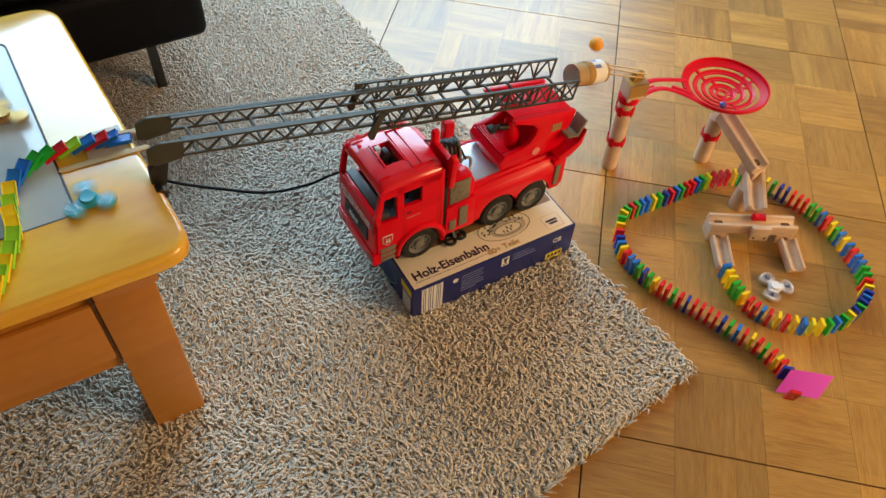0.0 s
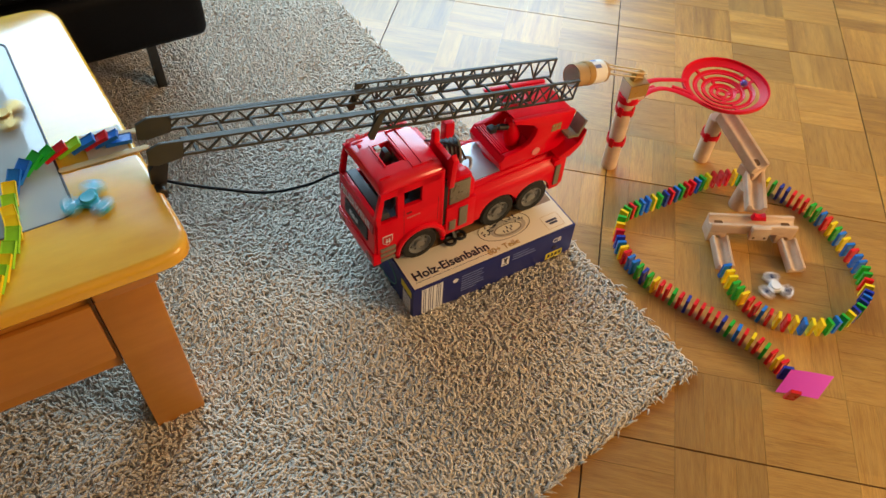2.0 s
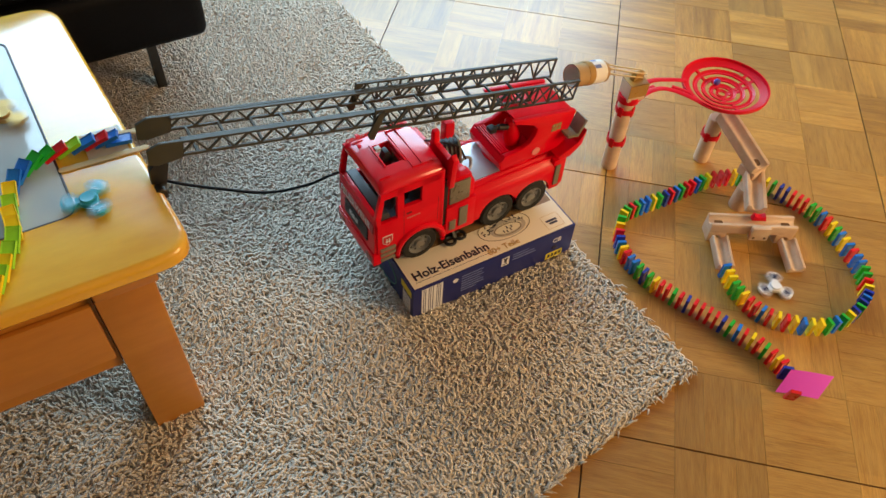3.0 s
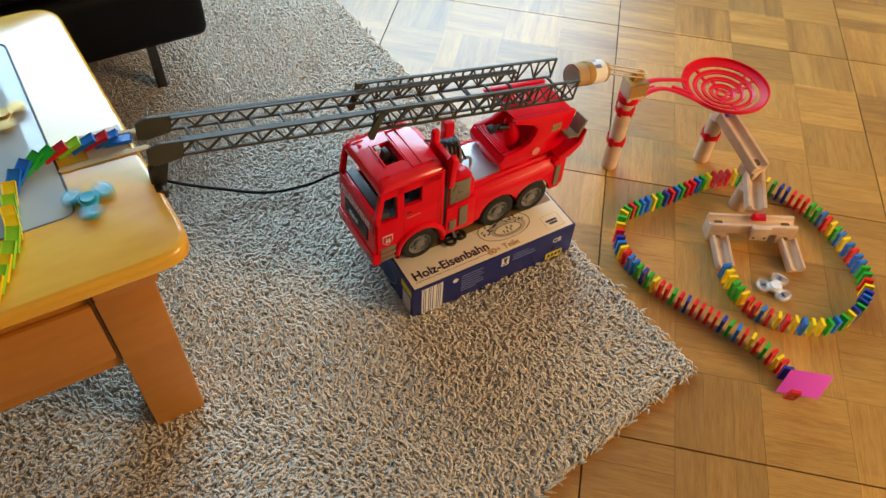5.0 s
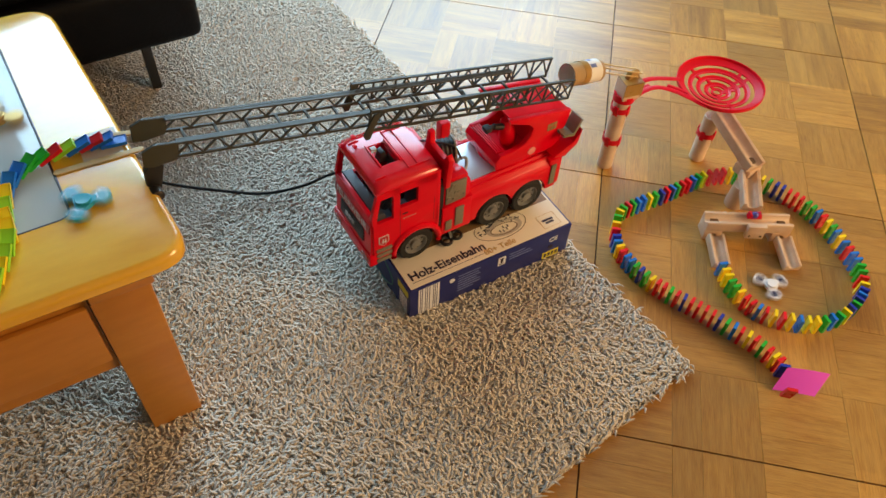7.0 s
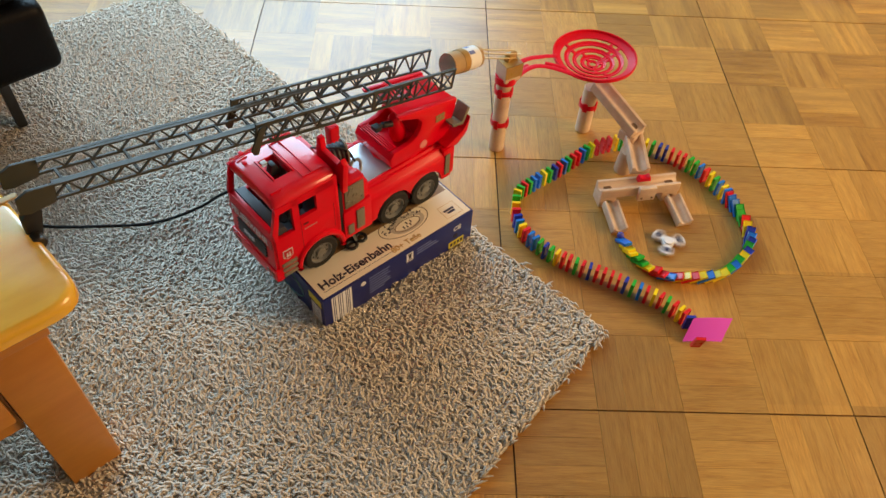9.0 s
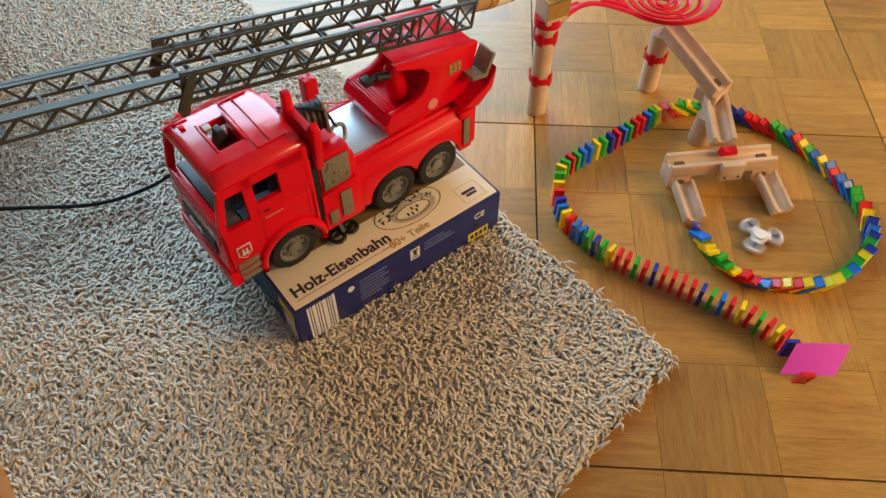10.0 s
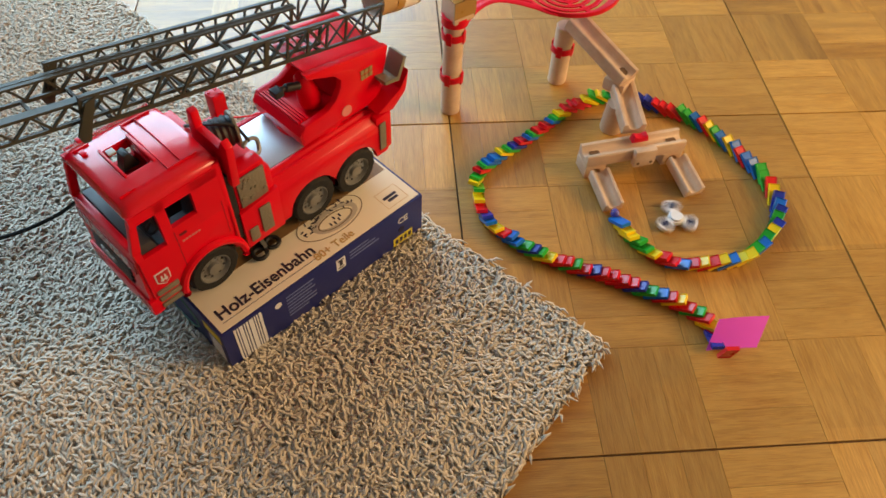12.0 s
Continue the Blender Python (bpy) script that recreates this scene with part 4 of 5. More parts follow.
# ---- the extended ladder, in its own axis: x along it towards the table ----
def truss(bm, x0, x1, y, z0, z1, pitch, w=0.0042, cross=False):
    """One latticed side rail."""
    box(bm, x0, x1, y - w / 2, y + w / 2, z0, z0 + w * 1.3)
    box(bm, x0, x1, y - w * 0.8, y + w * 0.8, z1 - w * 1.1, z1)
    n = max(2, round((x1 - x0) / pitch))
    step = (x1 - x0) / n
    for i in range(n):
        a, b, mid = x0 + i * step, x0 + (i + 1) * step, x0 + (i + 0.5) * step
        if cross:
            bar(bm, (a, y, z0 + w), (b, y, z1 - w), w * 0.75, w * 0.75, (0, 1, 0))
            bar(bm, (b, y, z0 + w), (a, y, z1 - w), w * 0.75, w * 0.75, (0, 1, 0))
        else:
            bar(bm, (a, y, z0 + w), (mid, y, z1 - w), w * 0.8, w * 0.9, (0, 1, 0))
            bar(bm, (mid, y, z1 - w), (b, y, z0 + w), w * 0.8, w * 0.9, (0, 1, 0))
    box(bm, x0, x0 + w, y - w / 2, y + w / 2, z0, z1)
    box(bm, x1 - w, x1, y - w / 2, y + w / 2, z0, z1)


def make_ladder():
    tail, tip = Vector((0.399, 0.155, 0.3190)), Vector((-0.364, 0.158, 0.470))
    d = (tip - tail).normalized()
    side = Vector((0, 0, 1)).cross(d).normalized()
    m = Matrix((d, side, d.cross(side))).transposed().to_4x4()
    m.translation = tail
    length = (tip - tail).length
    ladder = base("toy_ladder", "grey plastic extending toy ladder leaning on the table", "toy ladder", m)
    for s in (-1, 1):
        bm = bmesh.new()
        if s > 0:
            truss(bm, 0.0, 0.19, s * 0.037, 0.0, 0.043, 0.032, 0.0030, cross=True)
            truss(bm, 0.19, 0.425, s * 0.037, 0.0, 0.043, 0.040, 0.0032)
            for k in range(1, 6):
                box(bm, 0.19 * k / 6 - 0.0013, 0.19 * k / 6 + 0.0013, s * 0.037 - 0.0014, s * 0.037 + 0.0014, 0.002, 0.041)
        else:
            truss(bm, 0.0, 0.425, s * 0.037, 0.0, 0.043, 0.044, 0.0030)
            for k in range(1, 10):
                box(bm, 0.0425 * k - 0.0013, 0.0425 * k + 0.0013, s * 0.037 - 0.0014, s * 0.037 + 0.0014, 0.002, 0.041)
        part("outer_rail", bm, GREY_LADDER, ladder, "latticed side rail of the lower section")
        bm = bmesh.new()
        prism(bm, [(0.408, 0.040), (0.420, 0.036), (0.433, -0.004), (0.428, -0.013), (0.420, -0.013)], 0.004, pose(0, s * 0.0405, 0), bevel=0.001)
        part("end_bracket", bm, GREY_LADDER, ladder, "dark end bracket")
        bm = bmesh.new()
        truss(bm, 0.10, length - 0.051, s * 0.030, 0.006, 0.034, 0.040, 0.0033)
        part("inner_rail", bm, GREY_LADDER, ladder, "latticed side rail of the upper section")
        bm = bmesh.new()
        prism(bm, [(length - 0.053, 0.004), (length - 0.053, 0.034), (length - 0.020, 0.034), (length - 0.004, 0.024), (length - 0.006, -0.002), (length - 0.02, -0.004)], 0.005, pose(0, s * 0.030, 0), bevel=0.001)
        part("tip_plate", bm, GREY_LADDER, ladder, "dark solid tip plate")
        bm = bmesh.new()
        y0, y1 = sorted((s * 0.0290, s * 0.0215))
        box(bm, 0.10, length - 0.052, y0, y1, 0.0305, 0.0335, bevel=0.0005, segs=1)
        part("top_flange", bm, GREY_LADDER, ladder, "flat flange along the upper section")
    bm = bmesh.new()
    prism(bm, [(length - 0.034, -0.003), (length - 0.014, 0.000), (length - 0.006, -0.014), (length - 0.010, -0.050), (length - 0.022, -0.058), (length - 0.030, -0.046)], 0.014, pose(0, 0.024, 0), bevel=0.003)
    part("tip_bracket", bm, DARK_PLASTIC, ladder, "dark bracket under the tip")
    bm = bmesh.new()
    lathe(bm, [(0, -0.009), (0.009, -0.009), (0.0105, -0.007), (0.0105, 0.007), (0.009, 0.009), (0, 0.009)], 24, pose(length - 0.018, 0.040, -0.046, 90, 0, 0))
    part("tip_roller", bm, METAL_DARK, ladder, "round dark roller")
    n = 13
    for i in range(n):
        bm = bmesh.new()
        x = 0.115 + (length - 0.19) * i / (n - 1)
        box(bm, x - 0.0018, x + 0.0018, -0.029, 0.029, 0.007, 0.0105)
        part("rung", bm, GREY_LADDER, ladder, smooth=False)
    for i in range(5):
        bm = bmesh.new()
        x = 0.012 + 0.095 * i
        box(bm, x - 0.0018, x + 0.0018, -0.036, 0.036, 0.0008, 0.0042)
        part("lower_rung", bm, GREY_LADDER, ladder, smooth=False)
    return ladder


make_ladder()


# ---- cable from the table to the fire engine ----
bm = bmesh.new()
tube(bm, smooth_path([(-0.36, 0.52, 0.115), (-0.309, 0.476, 0.100), (-0.224, 0.46, 0.055), (-0.131, 0.425, 0.032), (-0.05, 0.395, 0.045), (0.010, 0.335, 0.110), (0.04, 0.25, 0.150), (0.06, 0.19, 0.17)], 60), 0.0032, 8)
thing("cable", bm, CABLE, "thin black cable hanging above the rug", "cable")

# ---- wooden marble run ----
def trough(bm, length, m, width=0.042, height=0.024, groove=0.0125, hole=None):
    """A wooden channel along x, its underside at z = 0."""
    out = [(-width / 2, 0), (width / 2, 0), (width / 2, height - 0.002), (width / 2 - 0.002, height)]
    for i in range(9):
        a = math.pi * i / 8
        out.append((groove * math.cos(a), height - 0.0005 - groove * math.sin(a)))
    out += [(-width / 2 + 0.002, height), (-width / 2, height - 0.002)]
    return prism(bm, out, length, m @ pose(length / 2, 0, 0, 0, 0, 90), bevel=0.0007)


def aim(a, b):
    """x runs from a to b; the sides stay level."""
    a, b = Vector(a), Vector(b)
    x = (b - a).normalized()
    y = Vector((0, 0, 1)).cross(x).normalized()
    m = Matrix((x, y, x.cross(y))).transposed().to_4x4()
    m.translation = a
    return m


# holes are flat discs in this tone, the shade inside them painted on
HOLE_SHADE = plain("hole_shadow_wood", (0.16, 0.09, 0.045), 0.8)


def clip(parent, z, r):
    """A red plastic coupling with tongues."""
    bm = bmesh.new()
    lathe(bm, [(r + 0.0005, z - 0.006), (r + 0.003, z - 0.006), (r + 0.003, z + 0.006), (r + 0.0005, z + 0.006)], 28, closed=True)
    for i in range(4):
        a = 90 * i + 20
        box(bm, r + 0.0006, r + 0.0034, -0.0055, 0.0055, z - 0.012, z + 0.012, pose(0, 0, 0, 0, 0, a), bevel=0.0012)
    return part("coupling", bm, RED_SWIRL, parent, "red plastic coupling")


def make_tower(x, y, joints, top, r=0.0178):
    tower = base("marble_run_tower", "round beech tower with red couplings on parquet", "marble run", pose(x, y, 0), "marble run towers")
    zs = [0.0, *joints, top]
    for a, b in zip(zs, zs[1:]):
        bm = bmesh.new()
        lathe(bm, [(0, a + 0.0004), (r - 0.0015, a + 0.0004), (r, a + 0.002), (r, b - 0.002), (r - 0.0015, b - 0.0003), (0, b - 0.0003)], 32)
        part("column", bm, BEECH, tower)
    for z in joints:
        clip(tower, z, r)
    return tower


tower_a = make_tower(0.6155, 0.1795, (0.083, 0.172), 0.206)
make_tower(0.8290, 0.0970, (0.079,), 0.129)

# start block on the first tower
block = base("marble_run_start_block", "beech start block with brown tape on the tower", "marble run", pose(0.6195, 0.1765, 0.2065, 0, 0, -10))
bm = bmesh.new()
box(bm, -0.020, 0.020, -0.020, 0.020, 0.0, 0.042, bevel=0.002)
part("block", bm, BEECH, block)
bm = bmesh.new()
box(bm, -0.0215, 0.0215, -0.0213, -0.0203, 0.012, 0.0435)
box(bm, 0.0203, 0.0213, -0.02, 0.020, 0.006, 0.0435)
box(bm, -0.0215, 0.0215, -0.0213, 0.021, 0.0425, 0.0435)
part("tape", bm, TAPE, block, "shiny brown adhesive tape", smooth=False)
bm = bmesh.new()
prism(bm, [(-0.016, 0.0436), (-0.010, 0.060), (0.016, 0.058), (0.020, 0.0436)], 0.012, pose(0.003, 0.004, 0, 0, 0, 20), bevel=0.002)
part("tape_crumple", bm, TAPE, block, "crumpled brown tape")

# red spiral
SW = Vector((0.849, 0.124, 0.0))


def make_swirl():
    swirl = base("marble_swirl", "red plastic spiral track with slots and handle", "marble run")
    def height(r):
        return 0.168 + 0.024 * (r / 0.097) ** 1.3
    rings = [(0.078, 0.097), (0.058, 0.069), (0.039, 0.049), (0.020, 0.030), (0.008, 0.014)]
    segs = 64
    for r0, r1 in rings:
        prof = [(r0, height(r0)), ((r0 + r1) / 2, height(r0) - 0.0006), (r1, height(r1)), (r1, height(r1) - 0.003), (r0, height(r0) - 0.003)]
        if r1 > 0.09:
            prof = [(r0, height(r0)), (r1 - 0.003, height(r1) - 0.001), (r1 - 0.002, height(r1) + 0.005), (r1, height(r1) + 0.005), (r1, height(r1) - 0.003), (r0, height(r0) - 0.003)]
        bm = bmesh.new()
        lathe(bm, prof, segs, Matrix.Translation(SW), closed=True)
        part("ring", bm, RED_SWIRL, swirl, "red bowl ring")
    for j, ang in enumerate((100, 112, 352, 8, 250, 262)):
        for k, (r0, r1) in enumerate(((0.067, 0.080), (0.047, 0.060), (0.028, 0.041), (0.012, 0.022))):
            if (j + k) % 2 == 0 or ang in (352, 8):
                a = radians(ang - 9 * k)
                p = lambda r: SW + Vector((r * math.cos(a), r * math.sin(a), height(r) - 0.0018))
                bm = bmesh.new()
                bar(bm, p(r0), p(r1), 0.007, 0.003)
                part("bridge", bm, RED_SWIRL, swirl, smooth=False)
    # handle: a flat strip with side lips and a long slot
    def strip(pts, w, name):
        bm = bmesh.new()
        path = smooth_path(pts, 26)
        tube(bm, path, w / 2, 8, 0.004 / w)
        part(name, bm, RED_SWIRL, swirl, smooth=False)
    strip([(0.630, 0.188, 0.200), (0.660, 0.196, 0.205), (0.700, 0.197, 0.206), (0.744, 0.186, 0.200), (0.776, 0.176, 0.194)], 0.0145, "handle_rail")
    strip([(0.628, 0.166, 0.199), (0.664, 0.173, 0.203), (0.700, 0.168, 0.204), (0.730, 0.146, 0.199), (0.752, 0.110, 0.195), (0.768, 0.078, 0.192)], 0.0145, "handle_rail")
    strip([(0.630, 0.178, 0.197), (0.660, 0.184, 0.201), (0.690, 0.183, 0.202)], 0.012, "handle_floor")
    strip([(0.729, 0.168, 0.1995), (0.745, 0.150, 0.197), (0.758, 0.128, 0.194)], 0.010, "handle_floor")
    bm = bmesh.new()
    lathe(bm, [(0.0185, 0.196), (0.0235, 0.196), (0.0235, 0.212), (0.0185, 0.212)], 28, pose(0.6165, 0.1790, 0), closed=True)
    part("socket", bm, RED_SWIRL, swirl, "red socket ring on the tower")


make_swirl()

# chutes below the spiral
def chute(a, b, label):
    m = aim(a, b)
    length = (Vector(b) - Vector(a)).length
    bm = bmesh.new()
    trough(bm, length, m)
    ob = thing("marble_run_channel", bm, BEECH, label, "marble run", "marble run channels")
    bm = bmesh.new()
    lathe(bm, [(0, 0), (0.0085, 0), (0.0085, 0.0008), (0, 0.0008)], 20, m @ pose(length - 0.016, 0, 0.0125))
    if length > 0.12:
        part("drop_hole_shade", bm, HOLE_SHADE, ob)
    return ob


chute((0.838, 0.092, 0.1295), (0.826, -0.052, 0.0885), "sloping beech channel under the red spiral")
chute((0.836, -0.036, 0.062), (0.772, -0.118, 0.0455), "short beech channel onto the cross piece")
bm = bmesh.new()
lathe(bm, [(0, 0.0004), (0.021, 0.0004), (0.0215, 0.002), (0.018, 0.060), (0, 0.060)], 28, pose(0.800, -0.060, 0))
thing("marble_run_post", bm, BEECH, "round beech post under a channel", "marble run")
bm = bmesh.new()
box(bm, -0.021, 0.021, -0.021, 0.021, 0.063, 0.0875, pose(0.832, -0.034, 0, 0, 0, -84), bevel=0.002)
thing("marble_run_block", bm, BEECH, "square beech block between two channels", "marble run")

# cross piece with its two outlets
E1, E2 = Vector((0.6716, -0.0894, 0.026)), Vector((0.8314, -0.1826, 0.026))
mx = aim(E1, E2)
bm = bmesh.new()
trough(bm, (E2 - E1).length, mx, 0.038, 0.024, 0.0115)
cross_bar = thing("marble_run_crossbar", bm, BEECH, "beech crossbar channel with two drop holes", "marble run")
for u in (0.020, (E2 - E1).length - 0.020):
    bm = bmesh.new()
    lathe(bm, [(0, 0), (0.0095, 0), (0.0095, 0.0008), (0, 0.0008)], 20, mx @ pose(u, 0, 0.0128))
    part("drop_hole_shade", bm, HOLE_SHADE, cross_bar)
bm = bmesh.new()
box(bm, 0.083, 0.123, -0.032, -0.0195, -0.006, 0.030, mx, bevel=0.003)
front = thing("marble_run_junction", bm, BEECH, "beech junction plate with two pegs holes", "marble run")
bm = bmesh.new()
for u in (0.091, 0.115):
    lathe(bm, [(0, 0), (0.0028, 0), (0.0028, 0.0008), (0, 0.0008)], 12, mx @ pose(u, -0.032, 0.003, 90, 0, 0))
part("peg_hole_shade", bm, HOLE_SHADE, front)
bm = bmesh.new()
prism(bm, [(-0.016, 0), (-0.012, 0.014), (-0.004, 0.010), (0.004, 0.010), (0.012, 0.014), (0.016, 0)], 0.014, mx @ pose(0.103, 0.004, 0.024), bevel=0.002)
thing("red_coupling", bm, RED_SWIRL, "red plastic coupling on the crossbar", "coupling")
for u, target in ((0.019, (0.640, -0.186, 0.0005)), ((E2 - E1).length - 0.021, (0.770, -0.262, 0.0005))):
    start = mx @ Vector((u, -0.008, 0))
    bm = bmesh.new()
    tgt = Vector(target)
    dirn = Vector((tgt.x - start.x, tgt.y - start.y, 0)).normalized()
    arch = [(0.0105 * math.cos(a), 0.0105 * math.sin(a) + 0.0085) for a in np.linspace(0, math.pi, 11)]
    centre = mx @ Vector((u, 0, 0))
    prism(bm, [(-0.0195, 0.0004), (-0.0195, 0.0257), (0.0195, 0.0257), (0.0195, 0.0004), (0.0105, 0.0004), *arch, (-0.0105, 0.0004)], 0.038,
          pose(centre.x, centre.y, 0, 0, 0, math.degrees(math.atan2(dirn.y, dirn.x)) - 90), bevel=0.0012)
    thing("marble_run_block", bm, BEECH, "arched beech block under the crossbar", "marble run")
    a = Vector((start.x, start.y, 0.0)) + dirn * 0.020 + Vector((0, 0, 0.014))
    bm = bmesh.new()
    m = aim(a, tgt)
    trough(bm, (tgt - a).length, m, 0.035, 0.020, 0.0115)
    thing("marble_run_outlet", bm, BEECH, "beech outlet channel sloping to the floor", "marble run", "marble run outlets")

# ---- paper roll with rubber bands at the ladder's foot ----
roll_m = aim((0.4360, 0.174, 0.322), (0.5240, 0.182, 0.300))
roll = base("cardboard_roll", "cardboard roll held by tape and rubber bands", "cardboard roll", roll_m)
bm = bmesh.new()
lathe(bm, [(0.0216, 0.0), (0.0228, 0.0), (0.0228, 0.088), (0.0216, 0.088)], 36, pose(0, 0, 0, 0, 90, 0), closed=True)
part("tube", bm, CARD, roll, "brown cardboard tube")
bm = bmesh.new()
lathe(bm, [(0.0205, 0.001), (0.0215, 0.001), (0.0215, 0.087), (0.0205, 0.087)], 36, pose(0, 0, 0, 0, 90, 0), closed=True)
part("lining", bm, PAPER_WHITE, roll, "pale inside of the tube")
bm = bmesh.new()
lathe(bm, [(0.0229, 0.034), (0.0234, 0.034), (0.0234, 0.080), (0.0229, 0.080)], 36, pose(0, 0, 0, 0, 90, 0), closed=True)
part("paper_wrap", bm, PAPER_WHITE, roll, "white printed paper wrap")
bm = bmesh.new()
lathe(bm, [(0.0235, 0.030), (0.0239, 0.030), (0.0239, 0.046), (0.0235, 0.046)], 36, pose(0, 0, 0, 0, 90, 0), closed=True)
part("tape_ring", bm, TAPE, roll, "brown tape ring")
bm = bmesh.new()
for i, (x0, w, z) in enumerate(((0.036, 0.016, 0.5), (0.040, 0.010, -0.2))):
    a = 1.0 - i * 0.8
    box(bm, x0 + 0.012, x0 + 0.012 + w, -0.004, 0.004, 0.0234, 0.0238, pose(0, 0, 0, math.degrees(a) - 30, 0, 0))
part("wrap_print", bm, FAINT_INK, roll, smooth=False)
bm = bmesh.new()
for dy, dz in ((-0.012, 0.006), (0.012, 0.004), (0.0, -0.010)):
    p = roll_m @ Vector((0.070, dy, dz + 0.012))
    tube(bm, [p, p.lerp(Vector((0.634, 0.172 + dy * 0.8, 0.262 + dz)), 0.5) + Vector((0, 0, -0.002)), Vector((0.634, 0.172 + dy * 0.8, 0.262 + dz))], 0.0016, 6)
thing("rubber_bands", bm, BAND, "tan rubber bands from the roll to the tower", "rubber band")

# ---- wooden sticks and toppled dominoes on the table ----
def stick(a, b, w):
    a, b = Vector(a), Vector(b)
    n = 12
    length = (b - a).length
    pts = [(math.cos(t) * w / 2 + length / 2 - w / 2, math.sin(t) * w / 2) for t in np.linspace(-math.pi / 2, math.pi / 2, n)]
    pts += [(math.cos(t) * w / 2 - length / 2 + w / 2, math.sin(t) * w / 2) for t in np.linspace(math.pi / 2, 3 * math.pi / 2, n)]
    bm = bmesh.new()
    prism(bm, pts, 0.0022, aim((a + b) / 2, b) @ pose(0, 0, 0, 90, 0, 0), bevel=0.0004)
    return thing("wooden_stick", bm, STICK_WOOD, "pale flat wooden stick with round ends on the table", "stick", "wooden sticks")


stick((-0.474, 0.2130, TOP + 0.0014), (-0.345, 0.2085, TOP + 0.0014), 0.0105)
stick((-0.440, 0.270, TOP + 0.0014), (-0.347, 0.250, TOP + 0.0014), 0.0105)
bm = bmesh.new()
box(bm, -0.430, -0.372, 0.205, 0.278, TOP + 0.0003, TOP + 0.0007, pose(0, 0, 0))
thing("clear_tape", bm, plain("matt_tape", (0.60, 0.50, 0.36), 0.25), "strip of matt adhesive tape on the table", "tape", smooth=False)

DW, DH, DT = 0.0182, 0.0380, 0.0061


def domino_mesh(key):
    """A plastic tile with a raised rim on both faces."""
    bm = bmesh.new()
    box(bm, -DT / 2, DT / 2, -DW / 2, DW / 2, 0, DH)
    big = [f for f in bm.faces if abs(f.normal.x) > 0.9]
    for f in big:
        bmesh.ops.inset_region(bm, faces=[f], thickness=0.0022, depth=-0.0013)
    return mesh_of(bm, DOMINO_MATS[key], False, "domino")


DOMINO = {k: domino_mesh(k) for k in DOMINO_MATS}

trail = [(-0.388, 0.240), (-0.420, 0.2455), (-0.465, 0.2461), (-0.505, 0.237), (-0.535, 0.205), (-0.547, 0.150), (-0.551, 0.105), (-0.572, 0.055), (-0.590, 0.02)]
table_colours = "bbrblrggbbylyyllyly"
knots = list(range(len(trail)))
for i, c in enumerate(table_colours):
    u = (len(trail) - 1) * i / (len(table_colours) - 1)
    p, q = curve_at(knots, trail, u), curve_at(knots, trail, max(0, u - 0.05)) - curve_at(knots, trail, min(len(trail) - 1, u + 0.05))
    head = math.degrees(math.atan2(q.y, q.x))
    lean = 68 if i else 88
    ob = new("domino", DOMINO[c])
    tagged(ob, COLOUR_WORD[c] + " plastic domino toppled on the table", "domino", "toppled dominoes on the table")
    ob.matrix_world = pose(p.x, p.y, TOP + 0.0006, 0, 0, head) @ pose(-0.012, 0, 0) @ pose(0, 0, 0, 0, lean, 0) @ pose(-DT / 2, 0, 0)

# ---- fidget spinners ----
def make_spinner(name, m, material, label, arm=0.0255, weight=METAL_DARK, core=0.0045):
    stand = base(name, label, "fidget spinner", m)
    bm = bmesh.new()
    lathe(bm, [(0, 0.0), (0.0105, 0.0), (0.0112, 0.0015), (0.0112, 0.0026), (0, 0.0026)], 24)
    lathe(bm, [(0, 0.0026), (0.004, 0.0026), (0.004, 0.0112), (0, 0.0112)], 16)
    lathe(bm, [(0, 0.0112), (0.0112, 0.0112), (0.0112, 0.0128), (0.0100, 0.0140), (0, 0.0134)], 24)
    part("hub_caps", bm, material, stand)
    rot = new("rotor", mesh_rotor(material, arm))
    rot.parent = stand
    for k in range(3):
        a = radians(120 * k + 90)
        bm = bmesh.new()
        lathe(bm, [(core, -0.0040), (0.0080, -0.0040), (0.0080, 0.0040), (core, 0.0040)], 22, pose(arm * math.cos(a), arm * math.sin(a), 0), closed=True)
        w = part("weight", bm, weight, rot, "round metal weight")
    rot.matrix_local = pose(0, 0, 0.0068)
    return rot


def mesh_rotor(material, arm):
    bm = bmesh.new()
    h = 0.0035
    n = 90
    outer = []
    for i in range(n):
        a = 2 * math.pi * i / n
        best = 0.0135
        for k in range(3):
            b = radians(120 * k + 90)
            dx = math.cos(a - b)
            disc = 0.0122 ** 2 - (arm * math.sin(a - b)) ** 2
            if dx > 0 and disc > 0:
                best = max(best, arm * dx + math.sqrt(disc))
        outer.append((best * math.cos(a), best * math.sin(a)))
    lo = [bm.verts.new((x, y, -h)) for x, y in outer]
    hi = [bm.verts.new((x, y, h)) for x, y in outer]
    bm.faces.new(lo[::-1])
    bm.faces.new(hi)
    for i in range(n):
        bm.faces.new((lo[i], lo[(i + 1) % n], hi[(i + 1) % n], hi[i]))
    bmesh.ops.recalc_face_normals(bm, faces=bm.faces)
    me = mesh_of(bm, material, True, "rotor")
    return me


